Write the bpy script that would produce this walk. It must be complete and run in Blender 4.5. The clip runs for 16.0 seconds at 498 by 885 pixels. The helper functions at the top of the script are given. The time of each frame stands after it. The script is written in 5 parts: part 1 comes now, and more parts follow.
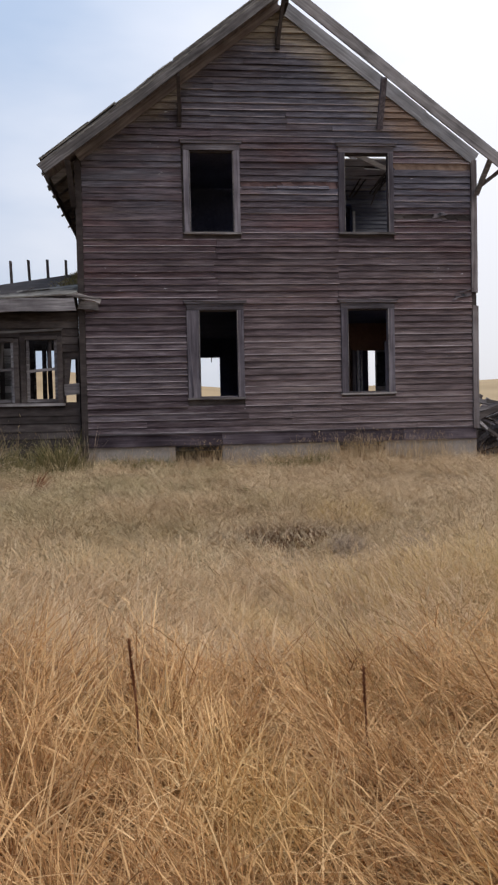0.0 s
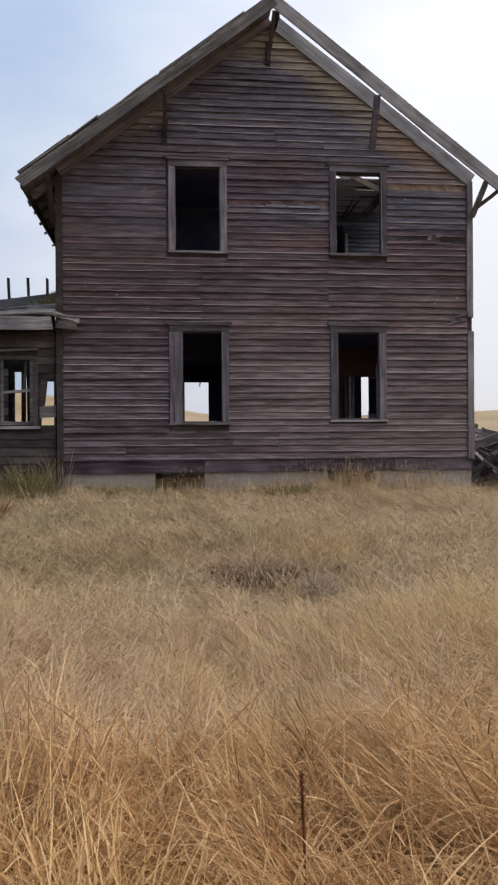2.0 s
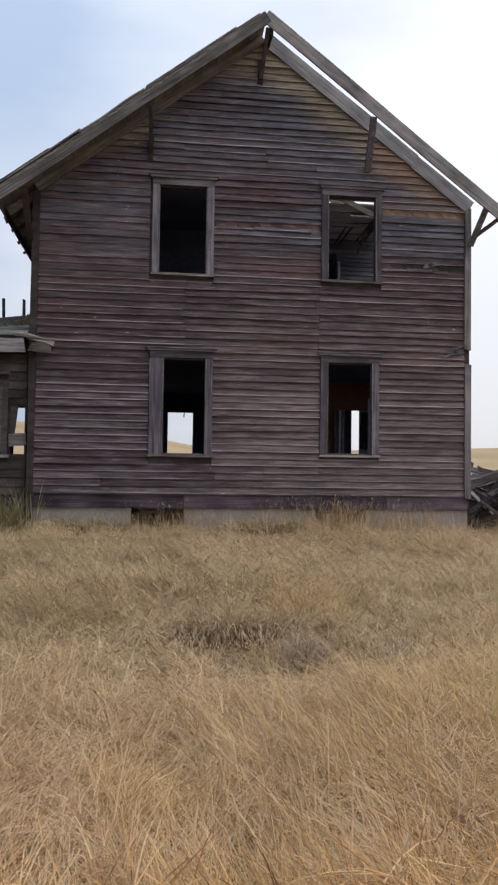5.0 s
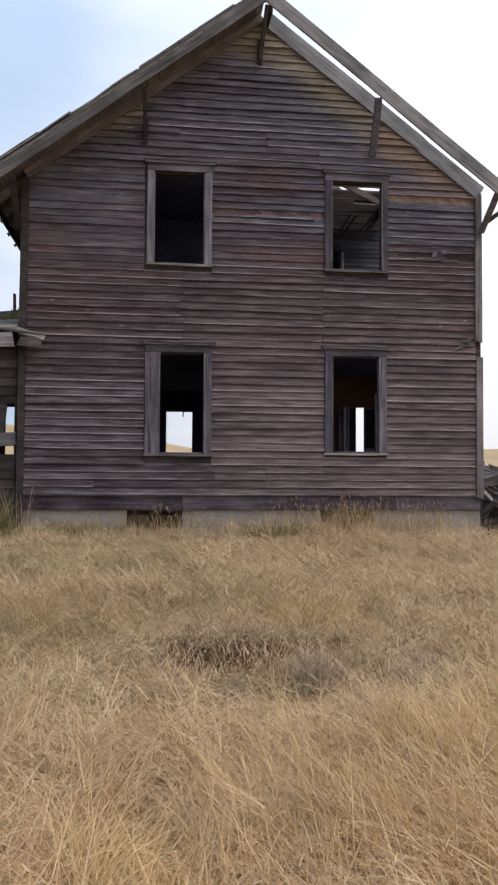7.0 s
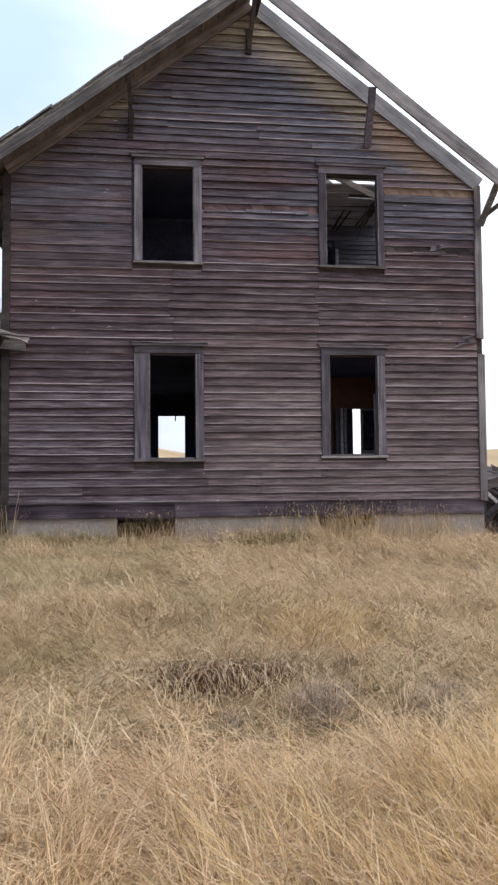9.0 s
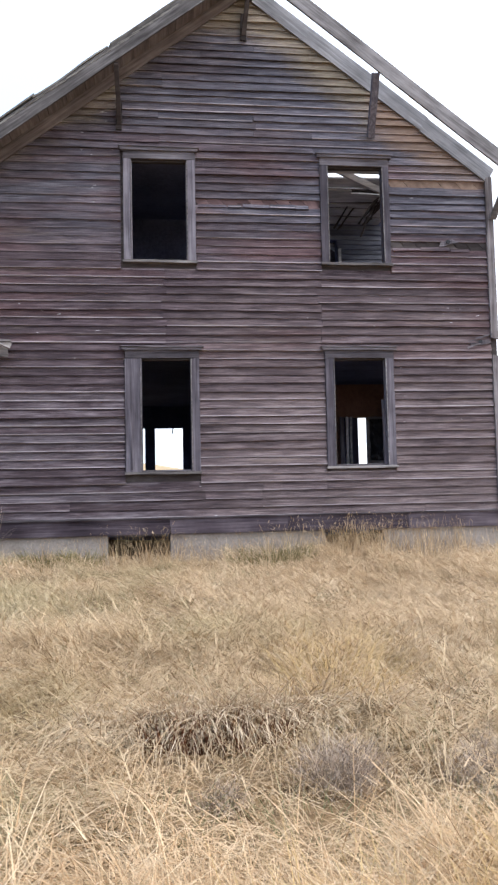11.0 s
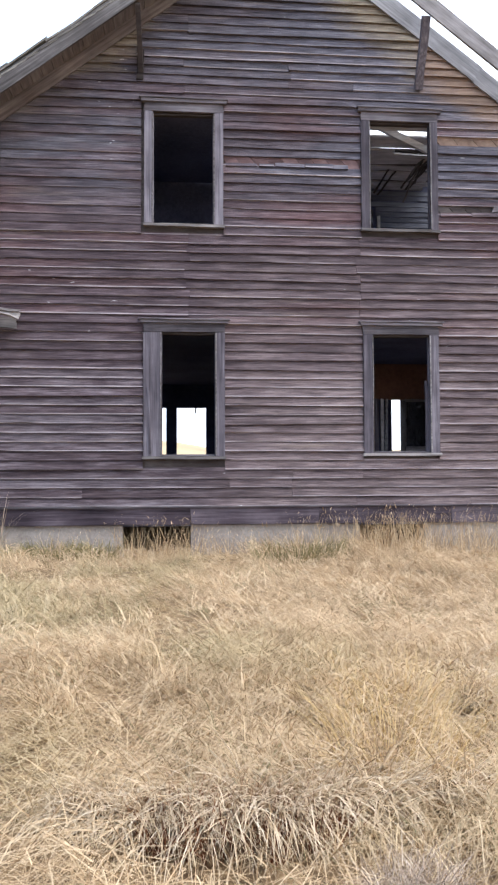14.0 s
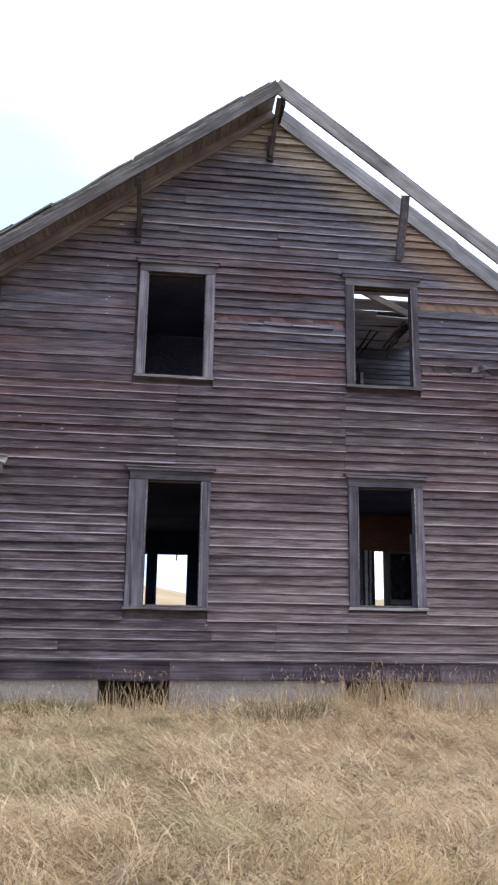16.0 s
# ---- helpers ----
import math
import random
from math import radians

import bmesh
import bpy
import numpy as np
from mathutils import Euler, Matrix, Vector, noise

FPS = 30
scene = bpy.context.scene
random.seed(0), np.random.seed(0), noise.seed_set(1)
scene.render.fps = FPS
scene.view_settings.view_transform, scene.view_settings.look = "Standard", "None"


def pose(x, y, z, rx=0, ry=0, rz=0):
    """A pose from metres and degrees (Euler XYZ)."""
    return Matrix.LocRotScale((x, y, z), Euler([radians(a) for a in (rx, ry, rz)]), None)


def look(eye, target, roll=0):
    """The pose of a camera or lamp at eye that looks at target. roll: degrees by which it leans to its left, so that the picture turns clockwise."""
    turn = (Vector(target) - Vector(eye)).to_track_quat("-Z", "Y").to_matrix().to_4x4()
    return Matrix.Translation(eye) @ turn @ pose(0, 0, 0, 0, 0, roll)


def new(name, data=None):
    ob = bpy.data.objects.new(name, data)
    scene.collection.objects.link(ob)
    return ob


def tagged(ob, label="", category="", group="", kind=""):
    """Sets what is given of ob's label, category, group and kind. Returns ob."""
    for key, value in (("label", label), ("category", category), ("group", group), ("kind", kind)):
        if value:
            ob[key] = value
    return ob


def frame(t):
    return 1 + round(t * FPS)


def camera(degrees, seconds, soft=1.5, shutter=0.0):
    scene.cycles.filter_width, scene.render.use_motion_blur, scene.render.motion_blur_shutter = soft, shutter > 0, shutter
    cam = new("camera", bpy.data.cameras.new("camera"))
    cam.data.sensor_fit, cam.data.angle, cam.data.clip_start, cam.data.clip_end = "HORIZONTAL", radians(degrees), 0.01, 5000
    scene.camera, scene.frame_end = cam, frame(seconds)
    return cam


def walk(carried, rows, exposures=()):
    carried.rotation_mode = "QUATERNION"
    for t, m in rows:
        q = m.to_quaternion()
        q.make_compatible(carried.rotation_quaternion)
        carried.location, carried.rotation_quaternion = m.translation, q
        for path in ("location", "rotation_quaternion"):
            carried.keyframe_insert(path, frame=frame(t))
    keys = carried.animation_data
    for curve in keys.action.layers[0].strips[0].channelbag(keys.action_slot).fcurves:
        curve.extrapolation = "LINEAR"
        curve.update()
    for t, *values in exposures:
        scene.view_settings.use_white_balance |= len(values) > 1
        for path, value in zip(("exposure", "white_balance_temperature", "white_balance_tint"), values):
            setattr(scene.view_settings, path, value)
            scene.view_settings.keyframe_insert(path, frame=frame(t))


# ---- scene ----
cam = camera(35.1, 16.0, 2.3)
METRES, EYE, TILT, LEAN, TURN = 4.7, 1.5, 0.0, 0.0, -5.7
ROWS = [
    (0.0, 0.0, 0.0, 0.0, -0.04, -1.85, 1.27),
    (0.5, 0.0099, 0.0309, 0.0018, 0.32, -1.4, 1.25),
    (1.0, 0.0231, 0.0721, -0.0003, -0.08, 0.16, 0.66),
    (1.5, 0.0339, 0.1011, -0.0024, -0.84, 0.27, 0.55),
    (2.0, 0.0537, 0.1431, -0.0043, -0.16, 0.16, 0.44),
    (2.5, 0.0651, 0.1677, -0.003, 3.17, -0.36, 0.49),
    (3.0, 0.0665, 0.1925, -0.0047, 3.83, -0.73, 0.66),
    (3.5, 0.0688, 0.2214, 0.0001, -0.01, 0.13, -0.06),
    (4.0, 0.0676, 0.2508, 0.0041, -1.17, 1.69, -0.6),
    (6.5, 0.0814, 0.4258, -0.0049, -0.67, 2.8, -1.13),
    (7.0, 0.0758, 0.4549, -0.0074, -0.89, 2.75, -0.36),
    (7.5, 0.0765, 0.4896, -0.0068, -0.72, 2.25, 0.28),
    (8.0, 0.077, 0.5222, -0.0048, -1.0, 2.56, 0.53),
    (8.5, 0.0766, 0.5345, -0.0032, -1.22, 2.78, 0.47),
    (11.0, 0.0881, 0.7324, -0.0125, -1.03, 4.23, 1.25),
    (11.5, 0.0936, 0.7698, -0.0102, 2.29, 3.8, 1.03),
    (12.0, 0.0942, 0.805, -0.0135, 1.79, 2.87, 0.87),
    (12.5, 0.0858, 0.8412, -0.0111, 2.03, 2.36, 0.81),
    (13.0, 0.0804, 0.87, -0.0056, 1.11, 2.67, 0.88),
    (13.5, 0.0838, 0.9043, 0.0043, 0.58, 3.06, 0.66),
    (14.0, 0.0771, 0.9352, 0.014, 0.61, 2.73, 0.23),
    (14.5, 0.0641, 0.9526, 0.0203, 0.28, 2.55, 0.35),
    (15.0, 0.0623, 0.9461, 0.026, -0.4, 4.3, 0.06),
    (15.5, 0.0598, 0.9408, 0.0283, -0.66, 9.35, -0.76),
    (16.0, 0.0612, 0.9425, 0.0279, -1.05, 13.25, -0.87),
]
EXPOSURES = [(0.0, -0.02, 6800, 13), (0.5, -0.08, 6800, 13), (1.0, -0.18, 6800, 13), (1.5, -0.12, 6800, 13), (2.5, 0.0, 6800, 13), (3.0, 0.05, 6800, 12), (4.0, -0.05, 6800, 12), (7.0, 0.18, 6850, 12), (8.5, 0.36, 6700, 12), (11.0, 1.05, 6300, 11), (12.5, 1.25, 6250, 11), (14.0, 1.3, 6250, 11), (15.0, 1.35, 6100, 11), (15.5, 1.32, 6100, 11), (16.0, 0.85, 6100, 11)]
walk(cam, [(t, pose(0, 0, EYE, TILT, LEAN, TURN) @ pose(METRES * x, METRES * y, METRES * z, 90 + pitch, roll, yaw)) for t, x, y, z, yaw, pitch, roll in ROWS], EXPOSURES)

# ---- sky and sun: a bright overcast day ----
SUN_ELEVATION, SUN_AZIMUTH = 50.0, 118.0
world = bpy.data.worlds.new("overcast_sky")
scene.world = world
world.use_nodes = True
wn, wl = world.node_tree.nodes, world.node_tree.links
wn.clear()
w_out, w_bg = wn.new("ShaderNodeOutputWorld"), wn.new("ShaderNodeBackground")
sky = wn.new("ShaderNodeTexSky")
sky.sky_type, sky.sun_disc = "NISHITA", False
sky.sun_elevation, sky.sun_rotation = radians(SUN_ELEVATION), radians(SUN_AZIMUTH)
sky.dust_density = 3.0
w_co, w_noise, w_ramp, w_mix = wn.new("ShaderNodeTexCoord"), wn.new("ShaderNodeTexNoise"), wn.new("ShaderNodeValToRGB"), wn.new("ShaderNodeMix")
w_map = wn.new("ShaderNodeMapping")
w_map.inputs["Scale"].default_value = (1.0, 1.0, 3.0)
w_noise.inputs["Scale"].default_value, w_noise.inputs["Detail"].default_value = 1.6, 5.0
w_ramp.color_ramp.elements[0].position, w_ramp.color_ramp.elements[1].position = 0.38, 0.66
w_ramp.color_ramp.elements[0].color = (3.5, 4.6, 6.3, 1)
w_ramp.color_ramp.elements[1].color = (7.6, 8.0, 8.7, 1)
w_mix.data_type = "RGBA"
w_mix.inputs[0].default_value = 0.85
w_bg.inputs["Strength"].default_value = 0.12
wl.new(w_co.outputs["Generated"], w_map.inputs["Vector"])
wl.new(w_map.outputs["Vector"], w_noise.inputs["Vector"])
w_east = wn.new("ShaderNodeMath")
w_east.operation = "MULTIPLY_ADD"
w_east.inputs[1].default_value = 0.55
wl.new(sky.outputs["Color"], w_mix.inputs[6])
w_sep, w_lift, w_mul = wn.new("ShaderNodeSeparateXYZ"), wn.new("ShaderNodeMapRange"), wn.new("ShaderNodeVectorMath")
w_lift.inputs["From Max"].default_value, w_lift.inputs["To Min"].default_value, w_lift.inputs["To Max"].default_value = 0.7, 0.92, 1.5
w_mul.operation = "SCALE"
wl.new(w_co.outputs["Generated"], w_sep.inputs[0])
wl.new(w_sep.outputs["Z"], w_lift.inputs["Value"])
wl.new(w_sep.outputs["X"], w_east.inputs[0])
w_soft = wn.new("ShaderNodeMath")
w_soft.operation = "MULTIPLY_ADD"
w_soft.inputs[1].default_value, w_soft.inputs[2].default_value = 0.6, 0.2
wl.new(w_noise.outputs["Fac"], w_soft.inputs[0])
wl.new(w_soft.outputs[0], w_east.inputs[2])
wl.new(w_east.outputs[0], w_ramp.inputs["Fac"])
wl.new(w_ramp.outputs["Color"], w_mul.inputs[0])
wl.new(w_lift.outputs["Result"], w_mul.inputs["Scale"])
wl.new(w_mul.outputs["Vector"], w_mix.inputs[7])
wl.new(w_mix.outputs[2], w_bg.inputs["Color"])
wl.new(w_bg.outputs["Background"], w_out.inputs["Surface"])
sun_data = bpy.data.lights.new("sun", "SUN")
sun_data.energy, sun_data.angle, sun_data.color = 1.3, radians(30), (1.0, 0.95, 0.89)
sun_ob = new("sun", sun_data)
_e, _a = radians(SUN_ELEVATION), radians(SUN_AZIMUTH)
sun_ob.matrix_world = look((math.sin(_a) * math.cos(_e) * 40, math.cos(_a) * math.cos(_e) * 40, math.sin(_e) * 40), (0, 0, 0))

# ---- materials ----
def mat_start(name, rough=0.85):
    m = bpy.data.materials.new(name)
    m.use_nodes = True
    b = m.node_tree.nodes["Principled BSDF"]
    b.inputs["Roughness"].default_value = rough
    b.inputs["Specular IOR Level"].default_value = 0.2
    return m, m.node_tree.nodes, m.node_tree.links, b


def coords(n, l, scale, source="Object"):
    co, mp = n.new("ShaderNodeTexCoord"), n.new("ShaderNodeMapping")
    mp.inputs["Scale"].default_value = scale
    l.new(co.outputs[source], mp.inputs["Vector"])
    return mp.outputs["Vector"]


def noise_node(n, l, vec, scale, detail=4.0, rough=0.6):
    t = n.new("ShaderNodeTexNoise")
    t.inputs["Scale"].default_value, t.inputs["Detail"].default_value, t.inputs["Roughness"].default_value = scale, detail, rough
    l.new(vec, t.inputs["Vector"])
    return t.outputs["Fac"]


def ramp(n, l, fac, stops):
    r = n.new("ShaderNodeValToRGB")
    e = r.color_ramp.elements
    while len(e) < len(stops):
        e.new(0.5)
    for el, (p, c) in zip(e, stops):
        el.position, el.color = p, (*c, 1)
    l.new(fac, r.inputs["Fac"])
    return r.outputs["Color"]


def mix_rgb(n, l, fac, a, b, mode="MIX"):
    m = n.new("ShaderNodeMix")
    m.data_type, m.blend_type = "RGBA", mode
    for sock, v in ((m.inputs[0], fac), (m.inputs[6], a), (m.inputs[7], b)):
        if isinstance(v, (int, float)):
            sock.default_value = v
        elif isinstance(v, tuple):
            sock.default_value = (*v, 1)
        else:
            l.new(v, sock)
    return m.outputs[2]


def calc(n, l, op, a, b=None, clamp=False):
    m = n.new("ShaderNodeMath")
    m.operation, m.use_clamp = op, clamp
    for i, v in enumerate((a, b)):
        if v is None:
            continue
        if isinstance(v, (int, float)):
            m.inputs[i].default_value = v
        else:
            l.new(v, m.inputs[i])
    return m.outputs[0]


def bump(n, l, b, height, strength=0.4, distance=0.01):
    k = n.new("ShaderNodeBump")
    k.inputs["Strength"].default_value, k.inputs["Distance"].default_value = strength, distance
    l.new(height, k.inputs["Height"])
    l.new(k.outputs["Normal"], b.inputs["Normal"])


def wood(name, dark, mid, light, grain=(1.2, 30, 30), rough=0.85, strength=0.5, spread=0.5, turn=0.0):
    """Weathered wood with its grain along x of the grain scale, each piece with its own tone."""
    m, n, l, b = mat_start(name, rough)
    info = n.new("ShaderNodeObjectInfo")
    off = n.new("ShaderNodeVectorMath")
    off.operation = "MULTIPLY_ADD"
    co = n.new("ShaderNodeTexCoord")
    off.inputs[0].default_value = (1, 1, 1)
    comb = n.new("ShaderNodeCombineXYZ")
    for k in range(3):
        l.new(calc(n, l, "MULTIPLY", info.outputs["Random"], 37.0), comb.inputs[k])
    l.new(co.outputs["Object"], off.inputs[1])
    l.new(comb.outputs[0], off.inputs[2])
    mp = n.new("ShaderNodeMapping")
    mp.inputs["Scale"].default_value = grain
    pre = n.new("ShaderNodeMapping")
    pre.inputs["Rotation"].default_value = (0, radians(turn), 0)
    l.new(off.outputs[0], pre.inputs["Vector"])
    l.new(pre.outputs["Vector"], mp.inputs["Vector"])
    g = noise_node(n, l, mp.outputs["Vector"], 1.0, 6.0, 0.65)
    big = noise_node(n, l, off.outputs[0], 1.7, 3.0)
    t = calc(n, l, "ADD", calc(n, l, "MULTIPLY", g, 0.6), calc(n, l, "MULTIPLY", big, 0.4))
    t = calc(n, l, "ADD", t, calc(n, l, "MULTIPLY", calc(n, l, "SUBTRACT", info.outputs["Random"], 0.5), spread * 0.4))
    col = ramp(n, l, t, [(0.34, dark), (0.5, mid), (0.68, light)])
    l.new(col, b.inputs["Base Color"])
    bump(n, l, b, g, strength, 0.006)
    return m


def siding_material(name="weathered_siding", wear=0.0):
    """Old clapboard: purple-brown weathered wood, blue-grey high up, taupe low down, red paint traces, worn lips, tan wood kept near the rakes."""
    m, n, l, b = mat_start(name, 0.8)
    info = n.new("ShaderNodeObjectInfo")
    co = n.new("ShaderNodeTexCoord")
    sep = n.new("ShaderNodeSeparateXYZ")
    l.new(co.outputs["Object"], sep.inputs[0])
    x, z, rnd = sep.outputs["X"], sep.outputs["Z"], info.outputs["Random"]

    def add(a, c):
        return calc(n, l, "ADD", a, c)

    def mul(a, c, clamp=False):
        return calc(n, l, "MULTIPLY", a, c, clamp)

    def sub(a, c):
        return calc(n, l, "SUBTRACT", a, c)

    def along(scale, detail=4.0, rough=0.6):
        mp = n.new("ShaderNodeMapping")
        mp.inputs["Scale"].default_value = scale
        l.new(off.outputs[0], mp.inputs["Vector"])
        return noise_node(n, l, mp.outputs["Vector"], 1.0, detail, rough)

    off = n.new("ShaderNodeCombineXYZ")
    l.new(add(x, mul(rnd, 50.0)), off.inputs[0])
    l.new(sep.outputs["Y"], off.inputs[1])
    l.new(z, off.inputs[2])
    own = calc(n, l, "FRACT", mul(rnd, 17.3))
    grain = along((2.6, 20, 62), 7.0, 0.74)
    streak = along((1.5, 5, 10), 5.0, 0.68)
    tone_in = add(mul(grain, 0.7), mul(streak, 0.3))
    broad = noise_node(n, l, coords(n, l, (0.35, 1, 0.55)), 1.0, 5.0, 0.6)
    bands = noise_node(n, l, coords(n, l, (0.33, 1, 2.3)), 1.0, 4.0, 0.6)
    col = ramp(n, l, tone_in, [(0.36, (0.014, 0.00917, 0.0117)), (0.5, (0.0625, 0.0437, 0.0491)), (0.68, (0.173, 0.132, 0.143))])
    taupe = ramp(n, l, tone_in, [(0.36, (0.0303, 0.0212, 0.0235)), (0.5, (0.124, 0.0924, 0.0926)), (0.68, (0.293, 0.232, 0.227))])
    low_right = mul(mul(sub(x, 0.9), 0.9, True), mul(sub(4.9, z), 0.9, True))
    col = mix_rgb(n, l, mul(low_right, mul(sub(add(broad, mul(own, 0.15)), 0.33), 3.5, True)), col, taupe)
    silver = ramp(n, l, tone_in, [(0.36, (0.033, 0.0278, 0.0334)), (0.5, (0.11, 0.0932, 0.105)), (0.68, (0.264, 0.231, 0.245))])
    low_left = mul(mul(sub(1.3, x), 1.5, True), mul(sub(3.6, z), 0.8, True))
    col = mix_rgb(n, l, mul(low_left, mul(mul(sub(add(streak, mul(own, 0.25)), 0.5), 4.0, True), 0.65)), col, silver)
    # colder grey where the upper boards have lost all paint
    cold = ramp(n, l, tone_in, [(0.36, (0.0235, 0.0222, 0.03)), (0.5, (0.0889, 0.0848, 0.104)), (0.68, (0.232, 0.224, 0.248))])
    high = mul(mul(sub(z, 4.75), 1.1, True), mul(sub(add(add(broad, mul(sub(x, 1.2), 0.055)), mul(own, 0.12)), 0.42), 5.0, True))
    col = mix_rgb(n, l, mul(high, 0.85), col, cold)
    # traces of red paint in long bands
    red = ramp(n, l, tone_in, [(0.36, (0.0314, 0.0125, 0.014)), (0.5, (0.106, 0.0533, 0.0524)), (0.68, (0.229, 0.136, 0.125))])
    rz = mul(mul(sub(z, 3.2), 1.4, True), mul(sub(7.0, z), 1.4, True))
    col = mix_rgb(n, l, mul(mul(rz, mul(sub(add(bands, mul(sub(own, 0.5), 0.16)), 0.48), 6.0, True)), 0.6), col, red)
    # open grain: thin dark cracks along the board
    crack = mul(sub(along((1.1, 20, 120), 5.0, 0.7), 0.57), 9.0, True)
    col = mix_rgb(n, l, mul(crack, 0.7), col, (0.012, 0.009, 0.010))
    # bare brown streaks
    brf = mul(sub(along((0.7, 4, 10), 4.0, 0.65), 0.61), 7.0, True)
    col = mix_rgb(n, l, mul(brf, 0.5), col, (0.20, 0.155, 0.125))
    # worn pale lip, on some boards along most of their length, on others in short bits
    row = calc(n, l, "FRACT", calc(n, l, "DIVIDE", sub(z, ROW_BASE - 0.006), ROW_STEP))
    en = add(along((0.4, 1, 1.5), 5.0, 0.7), mul(sub(own, 0.5), 0.5))
    en = add(en, mul(low_left, 0.15))
    worn = mul(sub(add(en, mul(sub(broad, 0.5), 0.35)), 0.50 - wear), 6.0, True)
    calm = mul(mul(sub(0.5, x), 4.0, True), mul(sub(z, 4.7), 4.0, True))
    worn = mul(worn, sub(1.0, mul(calm, 0.75)))
    lip = mul(mul(sub(0.17, row), 14.0, True), worn)
    col = mix_rgb(n, l, mul(lip, 0.68), col, ramp(n, l, grain, [(0.3, (0.25, 0.208, 0.215)), (0.7, (0.60, 0.53, 0.53))]))
    fade = mul(mul(sub(0.36, row), 3.0, True), worn)
    col = mix_rgb(n, l, mul(mul(fade, fade), 0.35), col, silver)
    # cream and tan wood, less weathered, along the rakes and about the braces
    rake = sub(8.87, mul(calc(n, l, "ABSOLUTE", sub(x, APEX_X)), PITCH))
    depth = sub(rake, z)
    width = add(0.17, mul(mul(sub(x, 1.5), 2.0, True), 0.58))
    width = add(width, mul(mul(mul(add(x, 0.5), 2.5, True), mul(sub(0.30, x), 30.0, True)), 0.42))
    ragged = sub(noise_node(n, l, coords(n, l, (1.3, 1, 6)), 1.0, 6.0, 0.7), 0.5)
    tan = mul(sub(add(width, add(mul(ragged, 1.5), mul(sub(own, 0.5), 0.12))), depth), 2.0, True)
    tan = mul(tan, mul(sub(z, 5.9), 1.6, True))
    cream = ramp(n, l, tone_in, [(0.36, (0.085, 0.066, 0.044)), (0.5, (0.23, 0.185, 0.128)), (0.68, (0.43, 0.36, 0.265))])
    warm = ramp(n, l, tone_in, [(0.32, (0.10, 0.062, 0.042)), (0.5, (0.22, 0.145, 0.10)), (0.72, (0.36, 0.26, 0.19))])
    col = mix_rgb(n, l, mul(tan, 0.78), col, mix_rgb(n, l, mul(sub(x, 3.9), 6.0, True), cream, warm))
    # small flecks of old white paint
    fl = noise_node(n, l, coords(n, l, (7, 1, 30)), 1.0, 2.0, 0.5)
    fm = noise_node(n, l, coords(n, l, (0.8, 1, 0.9)), 1.0, 2.0, 0.5)
    col = mix_rgb(n, l, mul(sub(add(fl, mul(fm, 0.25)), 0.90), 20.0, True), col, (0.55, 0.54, 0.54))
    hsv = n.new("ShaderNodeHueSaturation")
    l.new(add(0.86, mul(rnd, 0.30)), hsv.inputs["Value"])
    l.new(col, hsv.inputs["Color"])
    l.new(hsv.outputs["Color"], b.inputs["Base Color"])
    bump(n, l, b, sub(grain, mul(crack, 0.5)), 0.8, 0.006)
    return m


def grass_material(name, stops, patch_stops=None, patch_scale=0.45, patch_amount=0.0, lean=0.0):
    m, n, l, b = mat_start(name, 0.7)
    geo = n.new("ShaderNodeNewGeometry")
    big = noise_node(n, l, coords(n, l, (1, 1, 0.2)), patch_scale, 3.0, 0.55)
    mid = noise_node(n, l, coords(n, l, (1, 1, 0.3)), 4.5, 2.0, 0.5)
    t = calc(n, l, "ADD", calc(n, l, "MULTIPLY", geo.outputs["Random Per Island"], 0.42), calc(n, l, "MULTIPLY", big, 0.28))
    t = calc(n, l, "ADD", t, calc(n, l, "MULTIPLY", mid, 0.42))
    col = ramp(n, l, t, stops)
    if patch_stops:
        pc = ramp(n, l, geo.outputs["Random Per Island"], patch_stops)
        pn = noise_node(n, l, coords(n, l, (1, 1, 0.1)), 0.62, 2.0, 0.5)
        where = n.new("ShaderNodeSeparateXYZ")
        l.new(coords(n, l, (1, 1, 1)), where.inputs[0])
        pn = calc(n, l, "SUBTRACT", pn, calc(n, l, "MULTIPLY", calc(n, l, "SUBTRACT", where.outputs["X"], 1.2), lean))
        fac = calc(n, l, "MULTIPLY", calc(n, l, "SUBTRACT", pn, 0.52), 7.0, True)
        col = mix_rgb(n, l, calc(n, l, "MULTIPLY", fac, patch_amount), col, pc)
    l.new(col, b.inputs["Base Color"])
    thin, both = n.new("ShaderNodeBsdfTranslucent"), n.new("ShaderNodeMixShader")
    both.inputs[0].default_value = 0.2
    l.new(col, thin.inputs["Color"])
    l.new(b.outputs["BSDF"], both.inputs[1])
    l.new(thin.outputs["BSDF"], both.inputs[2])
    l.new(both.outputs["Shader"], n["Material Output"].inputs["Surface"])
    return m


def plain_noise(name, a, c, scale=3.0, rough=0.9, strength=0.4, distance=0.02):
    m, n, l, b = mat_start(name, rough)
    v = coords(n, l, (1, 1, 1))
    big, fine = noise_node(n, l, v, scale, 5.0), noise_node(n, l, v, scale * 14, 4.0)
    t = calc(n, l, "ADD", calc(n, l, "MULTIPLY", big, 0.6), calc(n, l, "MULTIPLY", fine, 0.4))
    l.new(ramp(n, l, t, [(0.35, a), (0.65, c)]), b.inputs["Base Color"])
    bump(n, l, b, fine, strength, distance)
    return m


